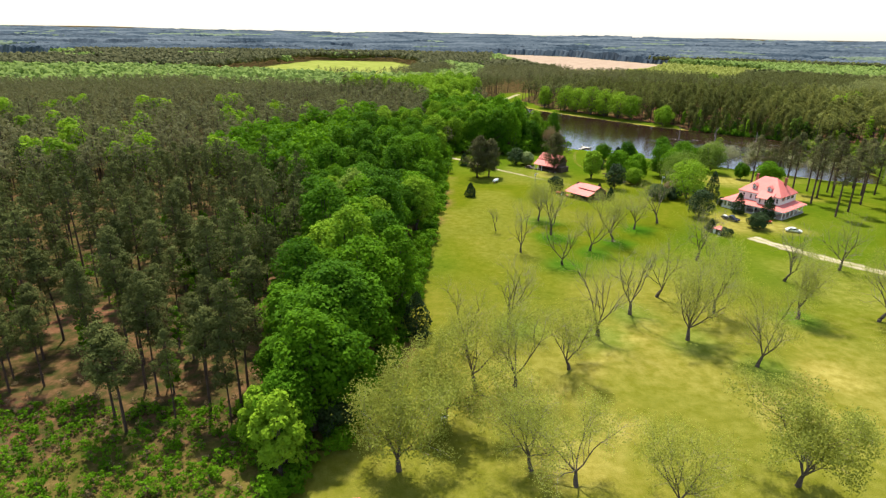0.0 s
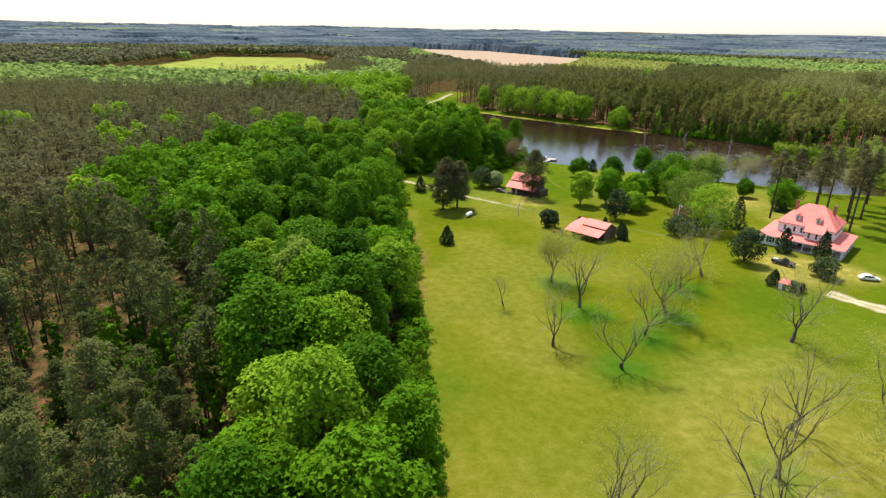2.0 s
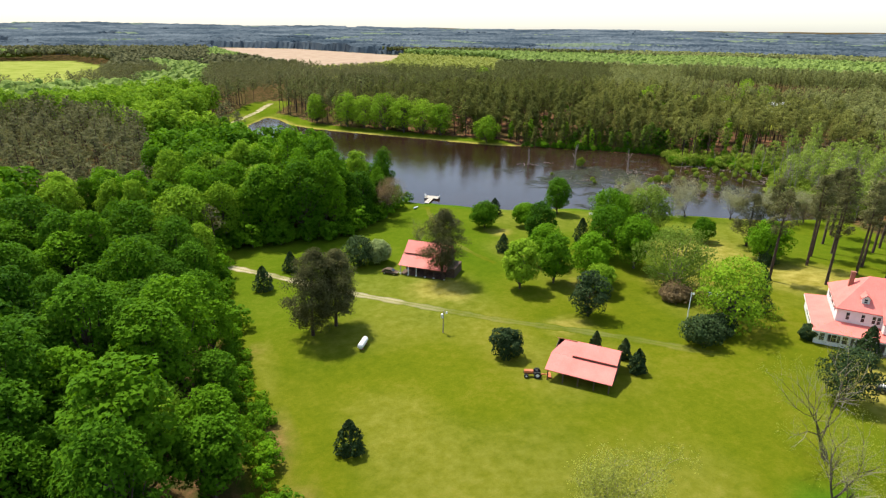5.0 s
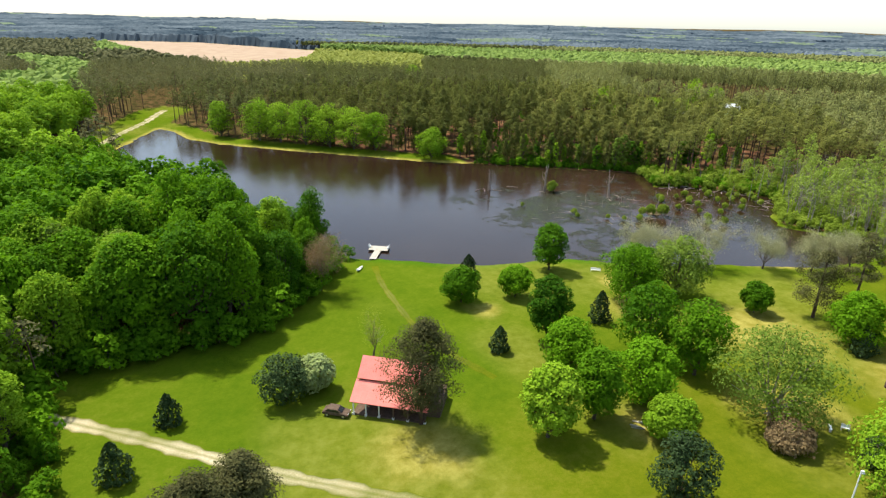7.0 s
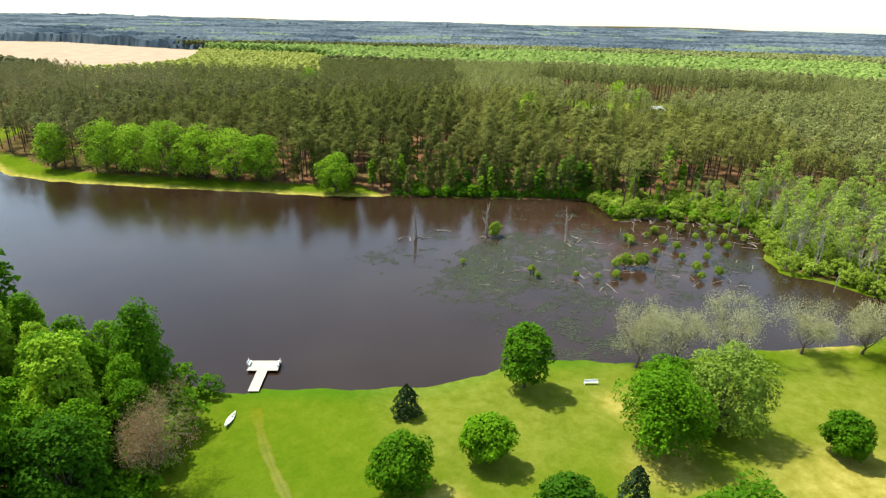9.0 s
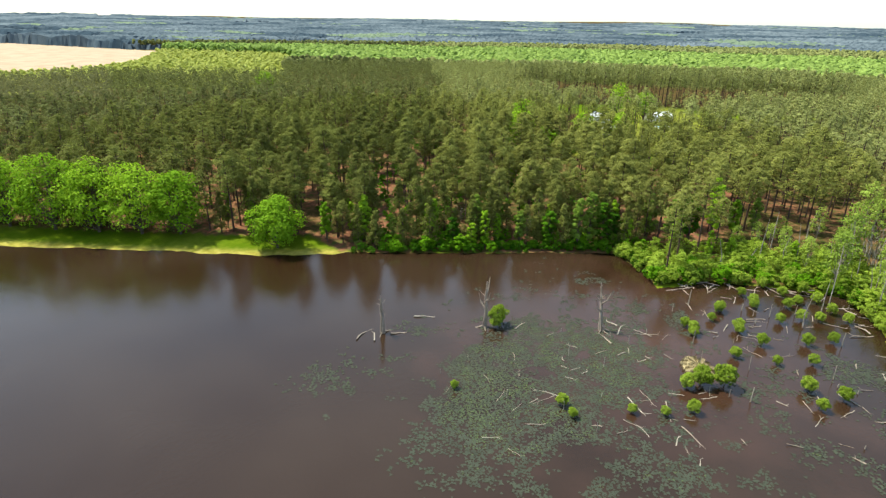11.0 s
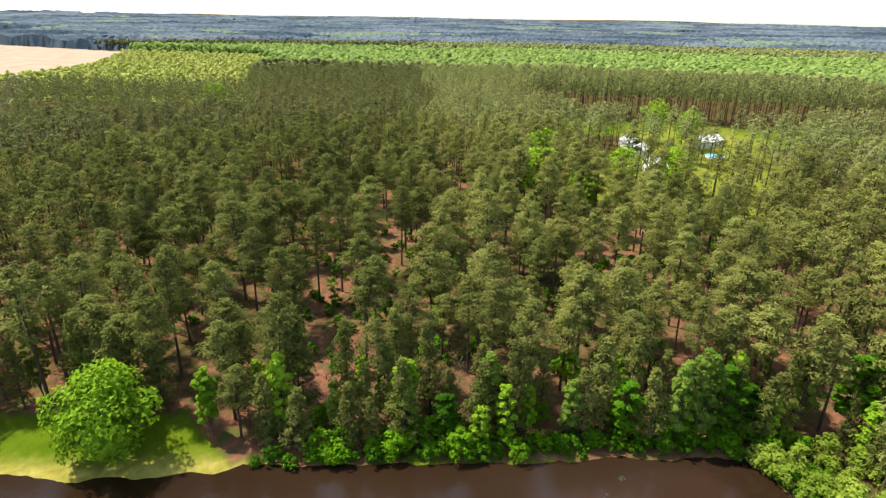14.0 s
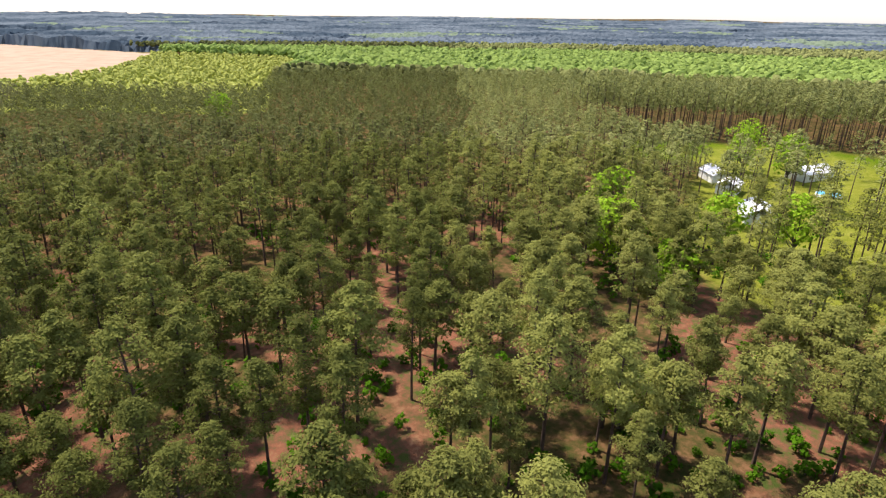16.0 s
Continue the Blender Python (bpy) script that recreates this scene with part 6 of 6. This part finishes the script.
def build_cabin():
    g = ground_z(50, 282) - 0.05
    e = thing("log_cabin", "old dark log cabin with a stepped red metal roof", "cabin", pose(46.8, 281.6, g, 0, 0, -45.4))
    L = 12.5
    for name, pts in (("porch_roof", [(-.4, -.3, 2.65), (L, -.3, 2.65), (L, 3.3, 4.65), (-.4, 3.3, 4.65)]),
                      ("upper_roof", [(-.2, 3.1, 5.0), (L - .6, 3.1, 5.0), (L - .6, 6.3, 7.4), (-.2, 6.3, 7.4)]),
                      ("back_roof", [(-.2, 6.32, 7.4), (L - .6, 6.32, 7.4), (L - .6, 10.2, 4.2), (-.2, 10.2, 4.2)])):
        bm = bmesh.new()
        slab(bm, pts, 0.1)
        part(name, bm, M_ROOF, e)
    for u in (.3, L - 1.2):
        bm = bmesh.new()
        f = [(u, 3.2, 0), (u, 9.8, 0), (u, 9.8, 4.3), (u, 6.3, 7.2), (u, 3.2, 4.9)]
        vs = [bm.verts.new(p) for p in f] + [bm.verts.new((p[0] + .2, p[1], p[2])) for p in f]
        bm.faces.new(vs[:5][::-1]), bm.faces.new(vs[5:])
        for i in range(5):
            bm.faces.new((vs[i], vs[(i + 1) % 5], vs[5 + (i + 1) % 5], vs[5 + i]))
        part("end_wall", bm, M_LOGS, e)
    part("front_wall", boxes((.5, L - 1.2, 3.25, 3.45, 0, 4.5)), M_LOGS, e)
    part("back_wall", boxes((.5, L - 1.2, 9.6, 9.8, 0, 4.3)), M_LOGS, e)
    part("porch_floor", boxes((0, L - .6, 0, 3.2, 0, .3)), M_LOGS, e)
    for u in (.1, 2.2, 4.4, 6.8, 9.2, L - .5):
        part("post", boxes((u - .10, u + .10, .0, .2, 0, 2.6)), M_WHITE if u < 5 else M_LOGS, e)
        part("pier", boxes((u - .2, u + .2, -.1, .3, 0, .35)), M_WHITE, e)
    part("lean_to", boxes((L - .6, L + 1.6, 2.0, 8.0, 0, 2.6)), M_LOGS, e)


build_cabin()


def small_shed(x, y, w, h, turn, wallm, roofm, name, label, dz=0.0):
    e = thing(name, label, "shed", pose(x, y, ground_z(x, y) + dz, 0, 0, turn))
    part("wall", boxes((-w / 2, w / 2, -w / 2, w / 2, 0, h)), wallm, e)
    bm = bmesh.new()
    o = w / 2 + .25
    c = [(-o, -o, h), (o, -o, h), (o, o, h), (-o, o, h)]
    for i in range(4):
        slab(bm, [c[i], c[(i + 1) % 4], (0, 0, h + .38 * w)], 0.08)
    part("roof", bm, roofm, e)
    part("door", boxes((-.4, .4, -w / 2 - .03, -w / 2, 0, 1.8)), M_SHUT, e)
    return e


small_shed(90.1, 178.3, 2.5, 1.7, -51, M_WHITE, M_ROOF, "garden_shed", "small white shed with a red pyramid roof")
small_shed(-9.6, 58.6, 4.0, 2.4, 10, M_LOGS, M_ROOF, "storage_shed", "small shed with a red metal roof at the wood's edge")


def far_house(x, y, turn, w, d, label):
    e = thing("far_house", label, "house", pose(x, y, ground_z(x, y), 0, 0, turn))
    h, r = 3.2, 2.4
    part("wall", boxes((-w / 2, w / 2, -d / 2, d / 2, 0, h)), M_WHITE, e)
    bm = bmesh.new()
    slab(bm, [(-w / 2 - .4, -d / 2 - .4, h), (w / 2 + .4, -d / 2 - .4, h), (w / 2 + .4, 0, h + r), (-w / 2 - .4, 0, h + r)], 0.15)
    slab(bm, [(-w / 2 - .4, 0.02, h + r), (w / 2 + .4, 0.02, h + r), (w / 2 + .4, d / 2 + .4, h), (-w / 2 - .4, d / 2 + .4, h)], 0.15)
    part("roof", bm, M_GREYROOF, e)
    for u in (-w / 3, 0, w / 3):
        part("window", boxes((u - .5, u + .5, -d / 2 - .04, -d / 2, 1.0, 2.4)), M_GLASS, e)


far_house(381, 459, 30, 14, 9, "white house with a pale metal roof among pines")
far_house(452, 466, -20, 16, 9, "long white house with a pale metal roof among pines")
far_house(419, 489, 50, 12, 8, "white outbuilding with a pale metal roof among pines")
far_house(405, 478, 10, 9, 7, "low white building among pines")
e = thing("pool_cover", "round blue pool cover on pale ground", "pool", pose(428, 452, ground_z(428, 452)))
part("rim", rod(bmesh.new(), (0, 0, 0), (0, 0, 1.0), 4.2, 4.2, 20), M_STEEL, e)
part("cover", rod(bmesh.new(), (0, 0, 1.0), (0, 0, 1.05), 4.0, 4.0, 20), M_BLUE, e)
far_house(462, 1235, 10, 10, 7, "small white field hut at the edge of the tan field")


# ---- vehicles ----
def profile_body(bm, prof, half, inset=0.0):
    """Extrudes a side outline (x, z) across the width."""
    a = [bm.verts.new((x, -half, z)) for x, z in prof]
    b = [bm.verts.new((x, half, z)) for x, z in prof]
    bm.faces.new(a), bm.faces.new(b[::-1])
    n = len(prof)
    for i in range(n):
        bm.faces.new((a[i], b[i], b[(i + 1) % n], a[(i + 1) % n]))
    bmesh.ops.recalc_face_normals(bm, faces=bm.faces[:])
    return bm


def vehicle(name, label, x, y, turn, paint, length, pickup):
    e = thing(name, label, "car", pose(x, y, ground_z(x, y) + 0.02, 0, 0, turn))
    h = length / 2
    w = 0.98 if pickup else 0.88
    low, belt, top = 0.38, 1.08 if pickup else 0.92, 1.85 if pickup else 1.45
    if pickup:
        prof = [(-h, .5), (-h, belt), (-h * .12, belt), (h * .45, belt), (h * .92, belt - .1), (h, .75), (h, low), (-h * .9, low)]
        cabp = [(-h * .12, belt), (-h * .08, top), (h * .22, top), (h * .48, belt)]
    else:
        prof = [(-h, .5), (-h * .96, belt), (h * .5, belt), (h * .95, belt - .18), (h, .6), (h * .97, low), (-h * .95, low)]
        cabp = [(-h * .85, belt), (-h * .55, top), (h * .15, top), (h * .52, belt)]
    body = part("body", profile_body(bmesh.new(), prof, w), paint, e, bevel=0.06)
    part("cab", profile_body(bmesh.new(), cabp, w - .1), paint, e, bevel=0.05)
    mx = (cabp[0][0] + cabp[3][0]) / 2
    gl = [(mx + (x - mx) * .84, belt + .05 + (z - belt) * .80) for x, z in cabp]
    part("side_windows", profile_body(bmesh.new(), gl, w - .085), M_GLASS, e)
    ws = bmesh.new()
    (x0, z0), (x1, z1) = cabp[2], cabp[3]
    slab(ws, [(x1 + .02, -w + .2, z1 + .08), (x1 + .02, w - .2, z1 + .08), (x0 + .06, w - .25, z0 - .05), (x0 + .06, -w + .25, z0 - .05)], 0.03)
    part("windscreen", ws, M_GLASS, e)
    if pickup:
        part("bed_liner", boxes((-h + .12, -h * .16, -w + .12, w - .12, belt - .02, belt + .012)), M_SHUT, e)
        part("cargo", boxes((-h + .3, -h * .5, -.5, .4, belt, belt + .3)), M_STEEL, e, bevel=0.05)
    for sx in (-.62, .62):
        for sy in (-1, 1):
            wheel = part("wheel", rod(bmesh.new(), (sx * h, sy * (w - .22), .36), (sx * h, sy * (w + .02), .36), .36, .36, 16), M_RUBBER, e)
            part("rim", rod(bmesh.new(), (sx * h, sy * (w + .0), .36), (sx * h, sy * (w + .035), .36), .22, .20, 12), M_RIM, wheel)
    for sy in (-1, 1):
        part("headlight", boxes((h - .03, h + .02, sy * .6 - .16, sy * .6 + .16, .72, .86)), M_STEEL, e)
    return e


vehicle("pickup_truck", "dark navy pickup truck parked on the lawn", 100.6, 192.9, -54, M_NAVY, 5.7, True)
vehicle("hatchback_car", "bright red hatchback parked before the porch", 111.3, 191.0, -40, M_REDCAR, 4.3, False)
vehicle("sedan_car", "white car parked beside the sandy drive", 115.2, 180.6, -20, M_STEEL, 4.7, False)
vehicle("old_car", "rusty dark old car under the cabin's eave", 44.6, 283.0, -45, M_LOGS, 4.4, False)


def tractor(x, y, turn):
    e = thing("tractor", "small faded orange tractor beside the barn", "tractor", pose(x, y, ground_z(x, y), 0, 0, turn))
    part("hood", boxes((.1, 1.7, -.35, .35, .7, 1.25)), M_ORANGE, e, bevel=0.08)
    part("seat", boxes((-.7, -.2, -.3, .3, 1.1, 1.3), (-.75, -.65, -.3, .3, 1.3, 1.7)), M_SHUT, e)
    part("frame", boxes((-.9, 1.6, -.25, .25, .55, .75)), M_SHUT, e)
    part("steering_wheel", rod(bmesh.new(), (.0, 0, 1.2), (-.15, 0, 1.6), .04, .2, 8), M_SHUT, e)
    for sx, r in ((-.6, .65), (1.35, .4)):
        for sy in (-1, 1):
            wl = part("wheel", rod(bmesh.new(), (sx, sy * .55, r), (sx, sy * .85, r), r, r, 16), M_RUBBER, e)
            part("rim", rod(bmesh.new(), (sx, sy * .84, r), (sx, sy * .87, r), r * .5, r * .45, 10), M_STEEL, wl)
    part("mower_arm", boxes((-2.6, -.9, -.08, .08, .45, .6), (-3.0, -2.4, -.8, .8, .25, .5)), M_ORANGE, e)


tractor(48.6, 224.0, 150)


# ---- small things of the yard ----
def gas_tank(x, y, turn):
    e = thing("gas_tank", "white cylindrical gas tank lying on two feet", "tank", pose(x, y, ground_z(x, y), 0, 0, turn))
    bm = bmesh.new()
    rod(bm, (-1.5, 0, .95), (1.5, 0, .95), .6, .6, 20)
    for s in (-1, 1):
        rod(bm, (s * 1.5, 0, .95), (s * 1.75, 0, .95), .6, .45, 20)
        rod(bm, (s * 1.75, 0, .95), (s * 1.9, 0, .95), .45, .12, 20)
    part("shell", bm, M_STEEL, e)
    part("dome", rod(bmesh.new(), (0, 0, 1.5), (0, 0, 1.75), .22, .2, 12), M_STEEL, e)
    for s in (-1, 1):
        part("foot", boxes((s * 1.0 - .1, s * 1.0 + .1, -.45, .45, 0, .45)), M_BRICK, e)


gas_tank(25.4, 248.7, 52)


def lamp_post(x, y, H, lamp, name, label):
    e = thing(name, label, "pole", pose(x, y, ground_z(x, y) - .1))
    part("pole", rod(bmesh.new(), (0, 0, 0), (0, 0, H), .11, .08, 10), M_STEEL if lamp else M_DEADWOOD, e)
    part("arm", boxes((0, .7, -.04, .04, H - .5, H - .42)), M_RIM, e)
    part("lamp", rod(bmesh.new(), (.7, 0, H - .75), (.7, 0, H - .4), .24, .12, 12), M_STEEL, e)
    if not lamp:
        part("transformer", rod(bmesh.new(), (-.3, 0, H - 1.6), (-.3, 0, H - .7), .25, .25, 12), M_STEEL, e)


lamp_post(42.2, 247.2, 5.2, False, "yard_lamp", "wooden yard lamp post on the meadow")
lamp_post(-28.6, 163.4, 11.5, True, "utility_pole", "pale utility pole standing among the broad-leaved trees")
lamp_post(88.2, 226.2, 8.3, True, "utility_pole", "pale utility pole with a lamp beside the bushes")


def build_dock():
    e = thing("dock", "T-shaped bleached wooden dock on the pond", "dock", pose(87.3, 348.1, 0.45, 0, 0, -41.2))
    for i in range(11):
        v = -1.55 + i * .31
        part("plank", boxes((-2.8, 2.8, v - .145, v + .145, 0, .06)), M_PLANK, e)
    for i in range(21):
        v = -1.75 - i * .31
        part("plank", boxes((-.95, .95, v - .145, v + .145, -.01 - i * .004, .05 - i * .004)), M_PLANK, e)
    for u in (-2.6, 0, 2.6):
        for v in (-1.4, 1.4):
            part("pile", rod(bmesh.new(), (u, v, -2.6), (u, v, -.02), .1, .1, 8), M_LOGS, e)
    part("beam", boxes((-2.7, 2.7, -1.5, -1.38, -.2, 0), (-2.7, 2.7, 1.38, 1.5, -.2, 0), (-.8, -.68, -8, -1.6, -.22, -.06), (.68, .8, -8, -1.6, -.22, -.06)), M_LOGS, e)


build_dock()


def bench(x, y, z, turn, w, label, name="bench"):
    e = thing(name, label, name.split("_")[-1], pose(x, y, z, 0, 0, turn))
    part("seat", boxes((-w / 2, w / 2, -.22, .22, .40, .46)), M_STEEL, e)
    part("backrest", boxes((-w / 2, w / 2, .2, .26, .5, .95)), M_STEEL, e)
    for u in (-w / 2 + .1, w / 2 - .1):
        part("leg", boxes((u - .04, u + .04, -.2, .2, 0, .4)), M_STEEL, e)


bench(85.4, 350.2, .51, 49, 1.5, "white bench on the end of the dock")
bench(89.4, 346.6, .51, -131, 1.5, "white bench on the end of the dock")
bench(128.3, 303.6, ground_z(128.3, 303.6), -40, 2.6, "white bench on the grass by the pond")
bench(107.4, 236.4, ground_z(107.4, 236.4), 30, 1.5, "white garden chair under the trees", "garden_chair")
bench(109.2, 235, ground_z(109.2, 235), -60, 1.2, "white garden chair under the trees", "garden_chair")


def build_canoe():
    e = thing("canoe", "white canoe lying on the grass bank", "boat", pose(75.4, 336.6, ground_z(75.4, 336.6) + .02, 0, 8, 46))
    n, k = 14, 6
    V, F = [], []
    for i in range(n + 1):
        s = -1 + 2 * i / n
        w = .46 * (1 - abs(s) ** 2.4) + .01
        for j in range(k + 1):
            a = math.pi * j / k
            V.append((2.4 * s, -w * math.cos(a), .36 + .12 * s * s - (.34 + .04 * s * s) * math.sin(a) ** .8))
    for i in range(n):
        for j in range(k):
            p = i * (k + 1) + j
            F.append((p, p + 1, p + k + 2, p + k + 1))
    me = mesh_of("hull", np.array(V), np.array(F), [M_STEEL], smooth_shade=True)
    h = part_mesh("hull", me, e)
    sm = h.modifiers.new("thickness", "SOLIDIFY")
    sm.thickness = 0.03
    for u in (-1.1, 1.1):
        part("seat", boxes((u - .15, u + .15, -.36, .36, .28, .32)), M_PLANK, e)


build_canoe()


def ruin():
    e = thing("rubble_patch", "bare patch with broken boards beside the trees", "rubble", pose(84.2, 253.3, ground_z(84.2, 253.3), 0, 0, -40))
    rng = random.Random(4)
    for i in range(9):
        u, v = rng.uniform(-2, 2), rng.uniform(-1.5, 1.5)
        b = part("board", boxes((u - .9, u + .9, v - .15, v + .15, .02, .10)), M_PLANK, e)
        b.rotation_euler = (0, 0, rng.uniform(-.6, .6))


ruin()
small_shed(2.9, 80.2, 0.7, 1.1, 20, M_WHITE, M_GREYROOF, "bird_house", "small white bird house on the orchard grass")
e = thing("fire_ring", "dark ring of stones on the lawn", "fire pit", pose(78.3, 271.5, ground_z(78.3, 271.5)))
for i in range(9):
    a = i * 6.283 / 9
    s = bmesh.new()
    bmesh.ops.create_icosphere(s, subdivisions=1, radius=.26, matrix=Matrix.Translation((.75 * math.cos(a), .75 * math.sin(a), .12)))
    part("stone", s, M_LOGS, e)
